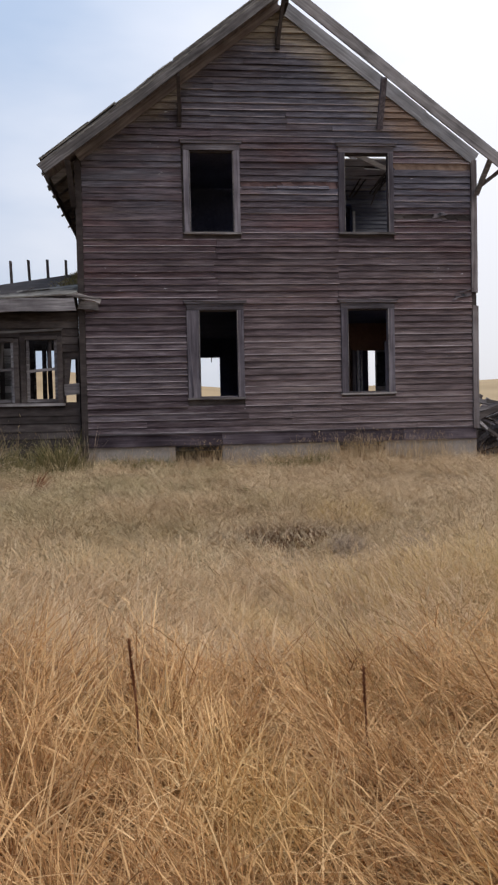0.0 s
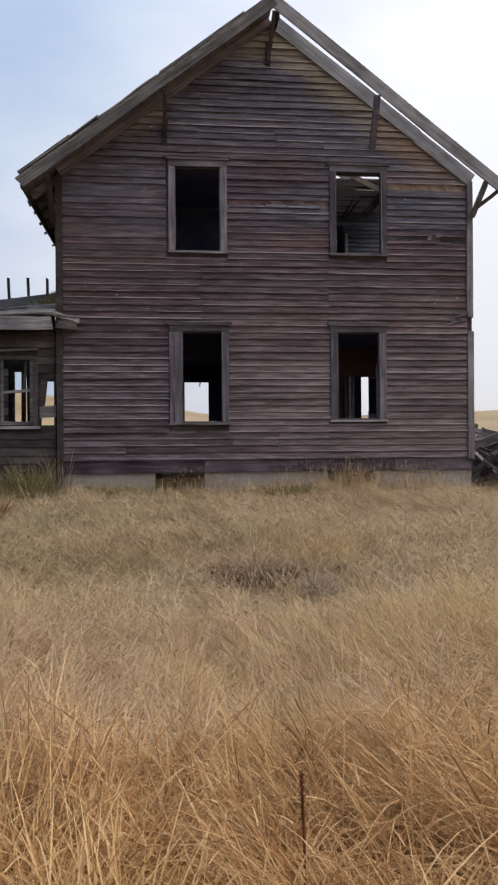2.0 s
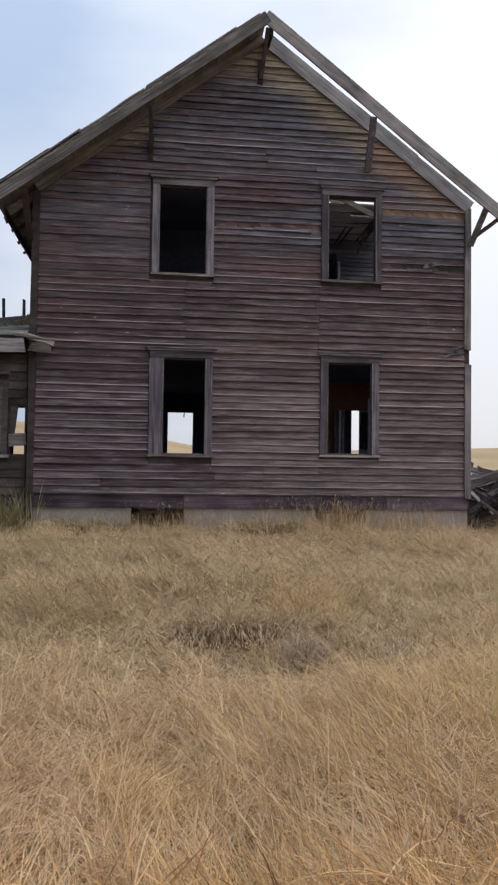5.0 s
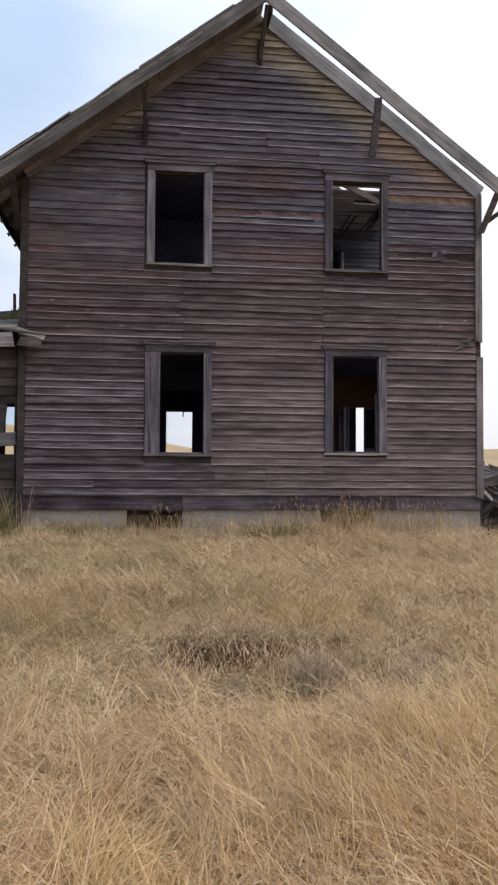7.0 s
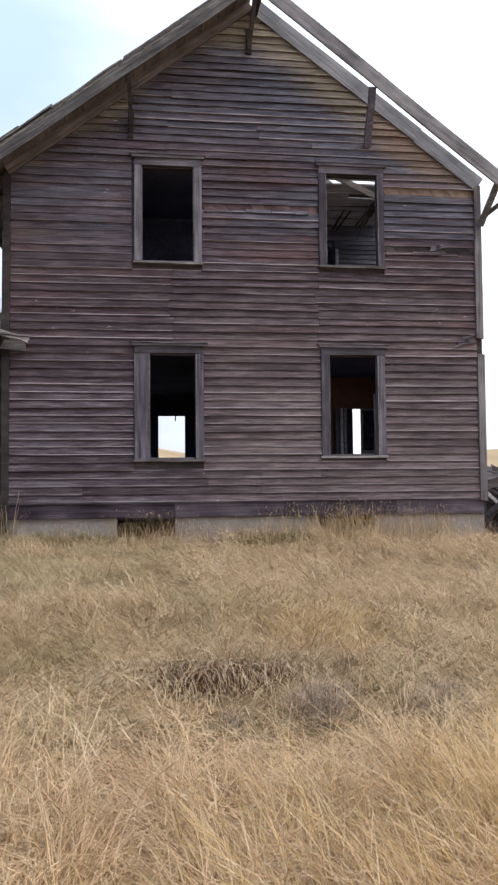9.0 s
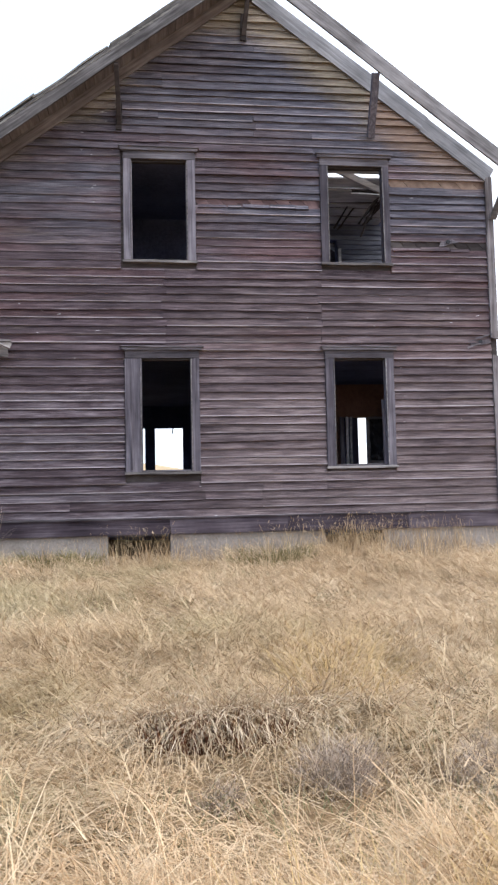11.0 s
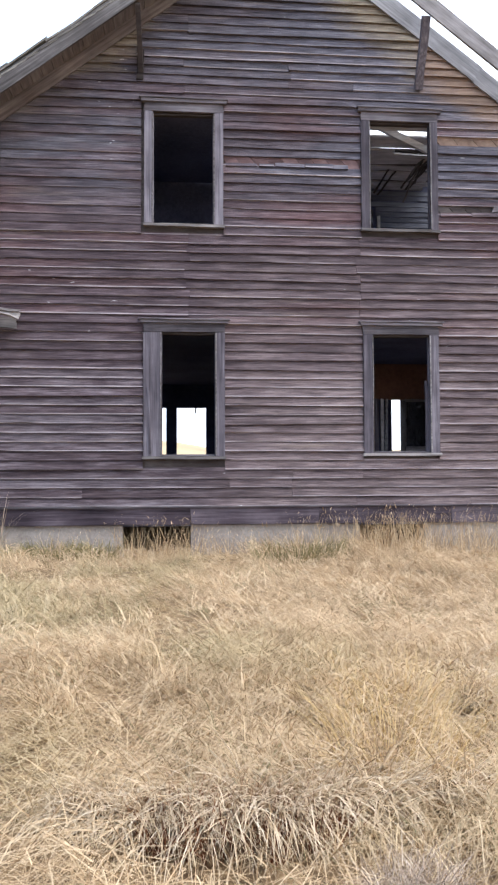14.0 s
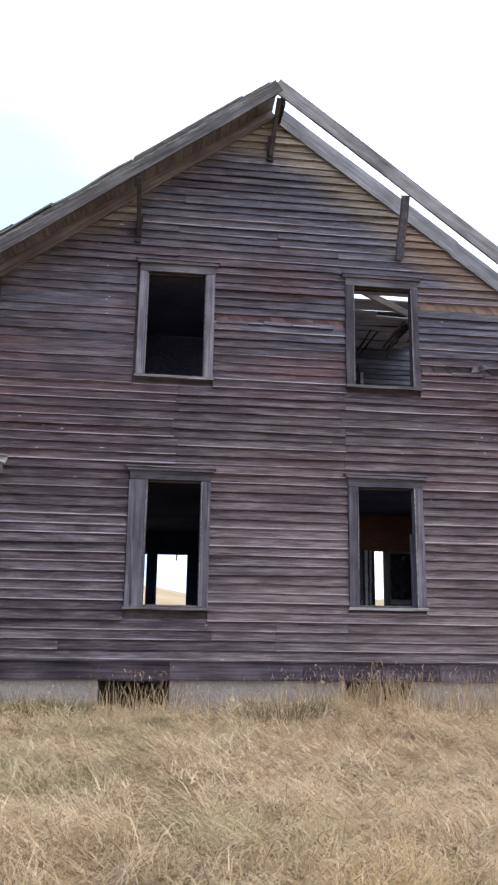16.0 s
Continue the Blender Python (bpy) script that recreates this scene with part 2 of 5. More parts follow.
def ground_material():
    """Dark thatch and soil under the grass of the yard, pale stubble on the open hills."""
    m, n, l, b = mat_start("dry_ground", 1.0)
    v = coords(n, l, (1, 1, 1))
    fine, big = noise_node(n, l, v, 11.0, 5.0), noise_node(n, l, v, 0.02, 4.0)
    soil = ramp(n, l, fine, [(0.35, (0.09, 0.055, 0.028)), (0.65, (0.26, 0.17, 0.088))])
    stubble = ramp(n, l, big, [(0.35, (0.30, 0.215, 0.12)), (0.65, (0.42, 0.31, 0.18))])
    d = n.new("ShaderNodeVectorMath")
    d.operation = "LENGTH"
    l.new(v, d.inputs[0])
    far = calc(n, l, "MULTIPLY", calc(n, l, "SUBTRACT", d.outputs["Value"], 24.0), 0.05, True)
    l.new(mix_rgb(n, l, far, soil, stubble), b.inputs["Base Color"])
    bump(n, l, b, fine, 0.6, 0.04)
    return m


ROW_BASE, ROW_STEP = 1.24, 0.1165
APEX_X, RAKE_TOP, PITCH = 2.14, 9.10, 0.75
WALL_Y, REAR_Y = 14.4, 21.3

SIDING = siding_material()
WORN_SIDING = siding_material("worn_siding", 0.25)
TRIM = wood("weathered_trim", (0.044, 0.0374, 0.0451), (0.108, 0.0952, 0.11), (0.232, 0.211, 0.234), (34, 34, 1.2), spread=0.7)
CORNER = wood("weathered_corner", (0.045, 0.036, 0.036), (0.11, 0.094, 0.094), (0.26, 0.235, 0.235), (34, 34, 1.2), spread=0.4)
SKIRT = wood("skirt_board", (0.024, 0.017, 0.022), (0.068, 0.052, 0.062), (0.16, 0.132, 0.146), (1.2, 30, 30), spread=0.6)
TRIM_X = wood("weathered_trim_level", (0.0425, 0.0365, 0.0409), (0.106, 0.093, 0.101), (0.23, 0.207, 0.22), (1.2, 30, 30))
RAKE_WOOD = wood("weathered_rake", (0.065, 0.057, 0.056), (0.16, 0.145, 0.14), (0.34, 0.315, 0.305), (1.6, 20, 34), spread=0.5)
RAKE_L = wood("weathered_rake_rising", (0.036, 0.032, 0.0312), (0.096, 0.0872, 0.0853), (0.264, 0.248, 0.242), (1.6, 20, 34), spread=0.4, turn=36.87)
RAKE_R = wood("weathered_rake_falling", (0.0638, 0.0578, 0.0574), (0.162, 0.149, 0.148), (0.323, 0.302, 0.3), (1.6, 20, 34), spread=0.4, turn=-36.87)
OLD_WOOD = wood("grey_old_wood", (0.055, 0.048, 0.05), (0.14, 0.127, 0.13), (0.31, 0.29, 0.29), (1.5, 28, 28))
OLD_Y = wood("grey_roof_board", (0.085, 0.068, 0.063), (0.155, 0.125, 0.115), (0.25, 0.21, 0.19), (25, 1.5, 25), spread=0.2)
PALE_WOOD = wood("pale_ceiling_wood", (0.18, 0.174, 0.176), (0.38, 0.37, 0.372), (0.60, 0.585, 0.585), (3, 16, 16), spread=0.8)
DARK_WOOD = wood("dark_old_wood", (0.022, 0.017, 0.016), (0.05, 0.04, 0.038), (0.10, 0.085, 0.08), (3, 12, 12))
LATH = wood("blue_grey_lath", (0.05, 0.053, 0.07), (0.10, 0.106, 0.135), (0.19, 0.197, 0.235), (2, 20, 20))
RAKE_BROWN = wood("brown_rake", (0.08, 0.061, 0.055), (0.17, 0.138, 0.126), (0.30, 0.255, 0.235), (1.6, 20, 34), spread=0.4, turn=36.87)
SHEATH = wood("bare_sheathing", (0.12, 0.078, 0.058), (0.24, 0.165, 0.125), (0.36, 0.265, 0.205), (6, 6, 6), spread=0.3)
RED_SHEATH = wood("red_stained_sheathing", (0.05, 0.03, 0.030), (0.12, 0.074, 0.073), (0.23, 0.155, 0.148), (3, 12, 12), spread=0.25)
FRIEZE_R = wood("silvered_frieze", (0.12, 0.118, 0.124), (0.225, 0.222, 0.232), (0.37, 0.365, 0.375), (1.6, 20, 34), spread=0.4, turn=-36.87)
WEED = grass_material("green_weed", [(0.15, (0.0543, 0.058, 0.0216)), (0.5, (0.163, 0.149, 0.0607)), (0.85, (0.419, 0.331, 0.169))])
MOSS = grass_material("roof_moss", [(0.15, (0.10, 0.075, 0.025)), (0.5, (0.23, 0.175, 0.07)), (0.85, (0.40, 0.32, 0.16))])
SHINGLE = wood("mossy_shingle", (0.05, 0.045, 0.04), (0.14, 0.13, 0.115), (0.26, 0.245, 0.22), (6, 6, 6))
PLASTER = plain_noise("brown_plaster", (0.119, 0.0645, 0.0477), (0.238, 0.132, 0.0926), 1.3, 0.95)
DARK_PLASTER = plain_noise("dark_blue_plaster", (0.055, 0.06, 0.10), (0.13, 0.138, 0.21), 1.3, 0.95)
CONCRETE = plain_noise("old_concrete", (0.20, 0.165, 0.14), (0.37, 0.325, 0.285), 2.2, 0.95)
TERRAIN = ground_material()
STRAW = grass_material("dry_grass", [(0.22, (0.105, 0.0442, 0.0176)), (0.4, (0.34, 0.173, 0.0686)), (0.6, (0.6, 0.355, 0.158)), (0.85, (0.9, 0.634, 0.343))],
                       [(0.0, (0.46, 0.29, 0.09)), (1.0, (0.80, 0.55, 0.22))], 0.5, 0.5)
PALE = grass_material("pale_matted_grass", [(0.22, (0.165, 0.0958, 0.0458)), (0.4, (0.385, 0.261, 0.143)), (0.6, (0.54, 0.393, 0.234)), (0.85, (0.728, 0.567, 0.368))],
                      [(0.0, (0.24, 0.20, 0.095)), (1.0, (0.52, 0.41, 0.22))], 0.5, 0.5, 0.05)
YARD = grass_material("yard_grass", [(0.22, (0.187, 0.116, 0.058)), (0.4, (0.426, 0.294, 0.167)), (0.6, (0.588, 0.431, 0.267)), (0.85, (0.775, 0.613, 0.409))],
                      [(0.0, (0.25, 0.215, 0.105)), (1.0, (0.50, 0.405, 0.23))], 0.5, 0.6, 0.05)
GREENISH = grass_material("grey_green_weed", [(0.15, (0.075, 0.078, 0.034)), (0.5, (0.19, 0.178, 0.085)), (0.85, (0.42, 0.37, 0.21))])
MIDSTRAW = grass_material("faded_grass", [(0.22, (0.228, 0.128, 0.0593)), (0.4, (0.483, 0.315, 0.167)), (0.6, (0.657, 0.46, 0.272)), (0.85, (0.82, 0.648, 0.44))],
                          [(0.0, (0.48, 0.32, 0.11)), (1.0, (0.76, 0.53, 0.22))], 0.5, 0.5)
TUFT = grass_material("bright_tussock", [(0.2, (0.262, 0.171, 0.0949)), (0.45, (0.487, 0.365, 0.229)), (0.85, (0.749, 0.615, 0.449))])
GOLD = grass_material("golden_grass", [(0.1, (0.38, 0.246, 0.0935)), (0.45, (0.57, 0.391, 0.17)), (0.9, (0.76, 0.577, 0.306))])
TWIG = grass_material("grey_twig", [(0.15, (0.074, 0.0525, 0.037)), (0.5, (0.296, 0.222, 0.164)), (0.85, (0.754, 0.601, 0.455))])
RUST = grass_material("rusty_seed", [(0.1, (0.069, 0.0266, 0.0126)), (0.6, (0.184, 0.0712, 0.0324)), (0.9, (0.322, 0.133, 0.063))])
CLOTH = plain_noise("dark_plastic_sheet", (0.012, 0.012, 0.014), (0.03, 0.03, 0.034), 3.0, 0.18, 0.1)


# ---- building helpers ----
rng = random.Random(7)


def part(name, bm, material, parent=None, label=""):
    me = bpy.data.meshes.new(name)
    bm.to_mesh(me)
    bm.free()
    me.materials.append(material)
    ob = new(name, me)
    if parent is not None:
        ob.parent = parent
    if label:
        ob["label"] = label
    return ob


def group_of(name, label, category, group="", kind=""):
    return tagged(new(name), label, category, group, kind)


def box_into(bm, x0, x1, y0, y1, z0, z1):
    v = [bm.verts.new((x, y, z)) for x in (x0, x1) for y in (y0, y1) for z in (z0, z1)]
    for f in ((0, 1, 3, 2), (4, 6, 7, 5), (0, 4, 5, 1), (2, 3, 7, 6), (0, 2, 6, 4), (1, 5, 7, 3)):
        bm.faces.new([v[i] for i in f])


def plank(a, b, w, t, face=(0, -1, 0), segs=5, warp=0.004, skew=0.01, bm=None, taper=1.0):
    """A sawn board from a to b: w wide, t thick, its broad side towards face; slightly warped, its ends not quite square."""
    bm = bm or bmesh.new()
    a, b, face = Vector(a), Vector(b), Vector(face)
    d = (b - a).normalized()
    side = d.cross(face).normalized()
    out = side.cross(d).normalized()
    seed = rng.random() * 90
    rings = []
    e0, e1 = rng.uniform(-skew, skew), rng.uniform(-skew, skew)
    for i in range(segs + 1):
        s = i / segs
        c = a.lerp(b, s)
        k = 1 + (taper - 1) * s
        o = noise.noise((seed, s * 2.3, 1.0)) * warp * 2
        q = noise.noise((seed, s * 2.1, 7.0)) * warp * 2
        ring = []
        for u, v in ((-1, -1), (1, -1), (1, 1), (-1, 1)):
            e = (e0 if i == 0 else e1 if i == segs else 0) * u
            j = rng.uniform(-0.3, 0.3) * warp
            ring.append(bm.verts.new(c + side * (u * w * k / 2 + o + j) + out * (v * t / 2 + q) + d * e))
        rings.append(ring)
    for r0, r1 in zip(rings, rings[1:]):
        for k in range(4):
            bm.faces.new((r0[k], r0[(k + 1) % 4], r1[(k + 1) % 4], r1[k]))
    bm.faces.new(rings[0][::-1])
    bm.faces.new(rings[-1])
    bmesh.ops.recalc_face_normals(bm, faces=bm.faces)
    return bm


def wall_with_holes(bm, x0, x1, y0, y1, z0, z1, holes):
    """A wall slab along x, cut by upright openings (hx0, hx1, hz0, hz1)."""
    xs = sorted({x0, x1, *[h[0] for h in holes], *[h[1] for h in holes]})
    for a, b in zip(xs, xs[1:]):
        mid = (a + b) / 2
        spans = sorted((h[2], h[3]) for h in holes if h[0] < mid < h[1])
        z = z0
        for h0, h1 in spans:
            if h0 > z:
                box_into(bm, a, b, y0, y1, z, h0)
            z = max(z, h1)
        if z1 > z:
            box_into(bm, a, b, y0, y1, z, z1)


def ground_z(x, y):
    """The lie of the land: a gentle rise to the house, level behind it, low hills far off."""
    near = 0.62 * np.clip(y / 14.0, 0.0, 1.0) + 0.02 * np.sin(x * 1.3 + y * 0.7) + 0.015 * np.sin(x * 2.9 - y * 1.9)
    r = np.hypot(x, y)
    az = np.degrees(np.arctan2(x, y))
    rise = np.interp(az, (-180, -60, -20, -9, 0, 3.5, 12, 30, 180), (1.5, 3.4, 4.4, 3.9, 2.95, 2.3, 2.2, 2.6, 1.5))
    s = np.clip((r - 60.0) / 260.0, 0.0, 1.0)
    s = s * s * (3 - 2 * s)
    return near + np.tan(np.radians(rise)) * np.minimum(r, 330.0) * s - 0.004 * np.maximum(r - 330.0, 0.0)


# ---- ground: one sheet to the horizon ----
radii = np.concatenate((np.linspace(0, 20, 41), np.geomspace(20.8, 3000, 46)))
turns = np.radians(np.arange(0, 360, 2.5))
rr_, aa_ = np.meshgrid(radii, turns, indexing="ij")
gx, gy = (rr_ * np.sin(aa_)).ravel(), (rr_ * np.cos(aa_)).ravel() + 7.0
gverts = np.stack((gx, gy, ground_z(gx, gy)), 1)
nt = len(turns)
gfaces = [(i * nt + j, i * nt + (j + 1) % nt, (i + 1) * nt + (j + 1) % nt, (i + 1) * nt + j) for i in range(len(radii) - 1) for j in range(nt)]
gme = bpy.data.meshes.new("ground")
gme.from_pydata(gverts.tolist(), [], gfaces)
gme.materials.append(TERRAIN)
gme.shade_smooth()
tagged(new("ground", gme), "dry straw-coloured field rising into low hills", "ground", kind="structure")

# ---- the main house: walls, floors, roof ----
LX, RX = -1.56, 5.80
# openings: x0, x1, z0, z1
WINDOWS = {
    "window_1": (0.575, 1.265, 1.88, 3.45),
    "window_2": (3.318, 4.078, 1.92, 3.45),
    "window_3": (0.462, 1.245, 4.865, 6.32),
    "window_4": (3.306, 4.122, 4.865, 6.30),
}
front = group_of("wall_front", "weathered purple-brown clapboard gable wall of an abandoned house", "wall", kind="structure")
bm = bmesh.new()
wall_with_holes(bm, LX, RX, WALL_Y, WALL_Y + 0.06, 1.0, 6.2, [(a, b, c, min(d, 6.2)) for a, b, c, d in WINDOWS.values()])


def gable_into(bm, y0, y1, z0, cuts=(), top=8.97):
    """The gable above z0, cut in upright strips, with the same openings."""
    xs = sorted({LX, APEX_X, RX, *[c[0] for c in cuts], *[c[1] for c in cuts]})
    for a, b in zip(xs, xs[1:]):
        mid = (a + b) / 2
        low = max([z0] + [c[3] for c in cuts if c[0] < mid < c[1]])
        ta, tb = (top - PITCH * abs(v - APEX_X) for v in (a, b))
        v = [bm.verts.new(p) for p in ((a, y0, low), (b, y0, low), (b, y0, max(tb, low)), (a, y0, max(ta, low)), (a, y1, low), (b, y1, low), (b, y1, max(tb, low)), (a, y1, max(ta, low)))]
        for f in ((0, 1, 2, 3), (5, 4, 7, 6), (0, 4, 5, 1), (3, 2, 6, 7), (0, 3, 7, 4), (1, 5, 6, 2)):
            bm.faces.new([v[i] for i in f])


gable_into(bm, WALL_Y, WALL_Y + 0.06, 6.2, [WINDOWS["window_3"], WINDOWS["window_4"]])
part("sheathing", bm, DARK_WOOD, front)

back = group_of("wall_back", "dark board back wall with empty openings", "wall", kind="structure")
BACK_HOLES = [(-0.35, 0.53, 1.5, 3.13), (0.755, 1.385, 1.5, 3.13), (5.47, 5.70, 1.1, 3.33)]
bm = bmesh.new()
wall_with_holes(bm, LX, RX, REAR_Y, REAR_Y + 0.13, 0.6, 6.2, BACK_HOLES)
gable_into(bm, REAR_Y, REAR_Y + 0.13, 6.2, top=9.02)
part("boarding", bm, DARK_PLASTER, back)
part("hanging_scrap", plank((1.16, REAR_Y - 0.02, 3.14), (1.155, REAR_Y - 0.03, 3.0), 0.025, 0.01), DARK_WOOD, back)
for nm, xa in (("wall_left", LX), ("wall_right", RX - 0.13)):
    bm = bmesh.new()
    # unseen openings, added to let daylight into the rooms
    cuts = [(14.9, 16.6, 1.7, 3.45), (19.0, 20.0, 1.9, 3.4)] if nm == "wall_right" else [(19.0, 20.0, 1.9, 3.3)]
    ya = WALL_Y + 0.062
    for c0, c1, d0, d1 in cuts:
        box_into(bm, xa, xa + 0.13, ya, c0, 0.6, 6.22)
        box_into(bm, xa, xa + 0.13, c0, c1, 0.6, d0)
        if nm == "wall_right" and c0 < 15:
            # leaves another unseen gap, added to light the upper room's ceiling
            box_into(bm, xa, xa + 0.13, c0, c1, d1, 4.75)
            box_into(bm, xa, xa + 0.13, c0, c1, 6.05, 6.22)
        else:
            box_into(bm, xa, xa + 0.13, c0, c1, d1, 6.22)
        ya = c1
    box_into(bm, xa, xa + 0.13, ya, REAR_Y - 0.002, 0.6, 6.22)
    tagged(part(nm, bm, DARK_WOOD), "weathered board side wall of the house", "wall", kind="structure")
for nm, z0, z1, y1 in (("floor", 0.98, 1.08, REAR_Y - 0.002), ("upper_floor", 3.62, 3.98, REAR_Y - 0.002)):
    bm = bmesh.new()
    box_into(bm, LX + 0.132, RX - 0.132, WALL_Y + 0.062, y1, z0, z1)
    tagged(part(nm, bm, DARK_PLASTER), "bare dusty wooden floor of the empty house", "floor", kind="structure")
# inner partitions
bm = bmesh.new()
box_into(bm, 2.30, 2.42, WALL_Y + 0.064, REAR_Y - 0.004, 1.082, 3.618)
tagged(part("wall_partition", bm, DARK_PLASTER), "dark blue-grey plaster partition between the lower rooms", "wall", kind="structure")
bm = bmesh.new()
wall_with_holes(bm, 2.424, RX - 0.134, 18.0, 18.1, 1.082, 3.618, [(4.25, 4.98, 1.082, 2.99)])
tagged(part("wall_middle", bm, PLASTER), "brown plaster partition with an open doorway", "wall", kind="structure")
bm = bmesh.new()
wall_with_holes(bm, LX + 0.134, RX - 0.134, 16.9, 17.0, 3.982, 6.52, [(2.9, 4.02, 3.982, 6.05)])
upper_wall = tagged(part("wall_upper", bm, DARK_PLASTER), "dark lath partition in the upper storey", "wall", kind="structure")
for k in range(26):
    z = 4.06 + k * 0.089
    for xa, xb in ((4.03 if z < 6.06 else 2.9, RX - 0.14),):
        part("lath", plank((xa, 16.885, z), (xb, 16.885, z + rng.uniform(-0.02, 0.02)), 0.07, 0.014, segs=3), LATH if xa > 0 else DARK_PLASTER, upper_wall)

part("door_post", plank((4.065, 16.87, 3.984), (4.075, 16.87, 5.9), 0.05, 0.03, (0, -1, 0), 4), PALE_WOOD, upper_wall)

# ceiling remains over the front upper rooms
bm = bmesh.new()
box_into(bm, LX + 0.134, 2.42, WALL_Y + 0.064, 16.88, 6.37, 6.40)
tagged(part("ceiling", bm, DARK_PLASTER), "dark blue-grey ceiling of the upper room", "ceiling", kind="structure")
tagged(part("fallen_rafter", plank((3.30, 14.99, 6.67), (4.47, 14.93, 6.09), 0.095, 0.045, (0, -1, 0), 4, 0.006), PALE_WOOD), "grey fallen rafter slanting across the broken ceiling", "rafter")
bm = bmesh.new()
for y, x0, x1, w in ((14.66, 2.43, 5.66, 0.22), (15.12, 2.43, 4.87, 0.19), (15.32, 2.43, 4.83, 0.19), (15.48, 2.43, 3.95, 0.12), (15.64, 2.43, 4.91, 0.168), (15.84, 2.43, 4.87, 0.168), (16.03, 2.43, 4.75, 0.168), (16.22, 2.43, 4.83, 0.168), (16.41, 2.43, 4.75, 0.168), (16.60, 2.43, 4.91, 0.168), (16.78, 2.43, 4.79, 0.168)):
    plank((x0, y, 6.39 + rng.uniform(-0.05, 0.04)), (x1, y + rng.uniform(-0.03, 0.03), 6.39 + rng.uniform(-0.05, 0.04)), w, 0.022, (0, rng.uniform(-0.12, 0.12), -1), 6, 0.012, bm=bm)
tagged(part("ceiling", bm, PALE_WOOD), "broken ceiling boards with gaps open to the sky", "ceiling", kind="structure")
# dark overlay added above the boards: shade for the seams, sky blocked
bm = bmesh.new()
for y in (15.78, 16.12, 16.48, 16.8):
    plank((2.45, y, 6.47), (5.0, y, 6.48), 0.36, 0.02, (0, 0, -1), 4, 0.006, bm=bm)
tagged(part("ceiling", bm, DARK_WOOD), "dark overlay boards added to blacken the seams of the broken ceiling", "ceiling", kind="structure")
for xa, ya, za, xb, yb, zb in ((4.17, 15.9, 6.0, 4.52, 15.8, 6.42), (4.25, 15.95, 6.0, 4.57, 15.85, 6.42), (4.31, 15.9, 6.01, 4.61, 15.8, 6.42), (4.16, 15.8, 5.76, 4.46, 15.75, 6.42), (4.37, 15.85, 6.05, 4.63, 15.75, 6.42), (4.21, 15.7, 6.06, 4.50, 15.65, 6.42), (4.28, 15.85, 6.08, 4.56, 15.72, 6.42), (3.80, 16.1, 5.99, 4.06, 16.05, 6.42), (3.88, 16.2, 6.0, 4.20, 16.12, 6.42)):
    tagged(part("hanging_lath", plank((xa, ya, za), (xb, yb, zb), 0.026, 0.01, segs=6, warp=0.02), DARK_WOOD), "dark broken lath hanging from the ceiling", "lath", "hanging laths")

# foundation
found = group_of("foundation", "low pale concrete foundation wall with two dark openings", "foundation", kind="structure")
bm = bmesh.new()
wall_with_holes(bm, LX + 0.02, RX - 0.02, WALL_Y + 0.03, WALL_Y + 0.28, 0.2, 0.998, [(0.09, 0.95, 0.45, 0.998), (3.14, 4.0, 0.45, 0.998)])
part("footing", bm, CONCRETE, found)
for y in (REAR_Y - 0.1,):
    bm = bmesh.new()
    box_into(bm, LX, RX, y, y + 0.2, 0.2, 0.598)
    part("rear_footing", bm, CONCRETE, found)

# roof: the left slope keeps its boards and shingles, the right one has lost most of them
roof = group_of("roof", "old gable roof with shingles on one slope and bare rafters on the other", "roof", kind="structure")


def slope_pt(side, run, y, drop=0.0):
    return Vector((APEX_X + side * run, y, RAKE_TOP - PITCH * run - drop))


nrm_l, nrm_r = Vector((-0.6, 0, 0.8)), Vector((0.6, 0, 0.8))
RUN = 4.2
for k in range(33):
    run = 0.06 + k * 0.128
    y_end = 21.75 + rng.uniform(-0.05, 0.05)
    part("roof_board", plank(slope_pt(-1, run, 13.89 + rng.uniform(0, 0.008), 0.075), slope_pt(-1, run, y_end, 0.075), 0.152, 0.022, nrm_l, 4, 0.003), OLD_Y, roof)
for k in range(29):
    run = 0.06 + k * 0.128
    if 0.9 < run < 3.9:
        y0 = 19.6 + rng.uniform(-0.25, 0.35)
    else:
        y0 = 14.5 + rng.uniform(-0.04, 0.05)
    part("roof_board", plank(slope_pt(1, run, y0, 0.075), slope_pt(1, run, 21.7, 0.075), 0.166, 0.022, nrm_r, 4, 0.003), OLD_Y, roof)
for side, nr in ((-1, nrm_l), (1, nrm_r)):
    for k in range(12):
        if side > 0 and k in (2, 3, 4):
            continue
        y = 14.62 + k * 0.61
        part("rafter", plank(slope_pt(side, 0.03, y, 0.17), slope_pt(side, RUN - 0.06 if side < 0 else 3.66, y, 0.17), 0.13, 0.05, (0, -1, 0), 3, 0.004), OLD_WOOD, roof)
# shingles, course by course, joined
bm = bmesh.new()
sy = random.Random(3)
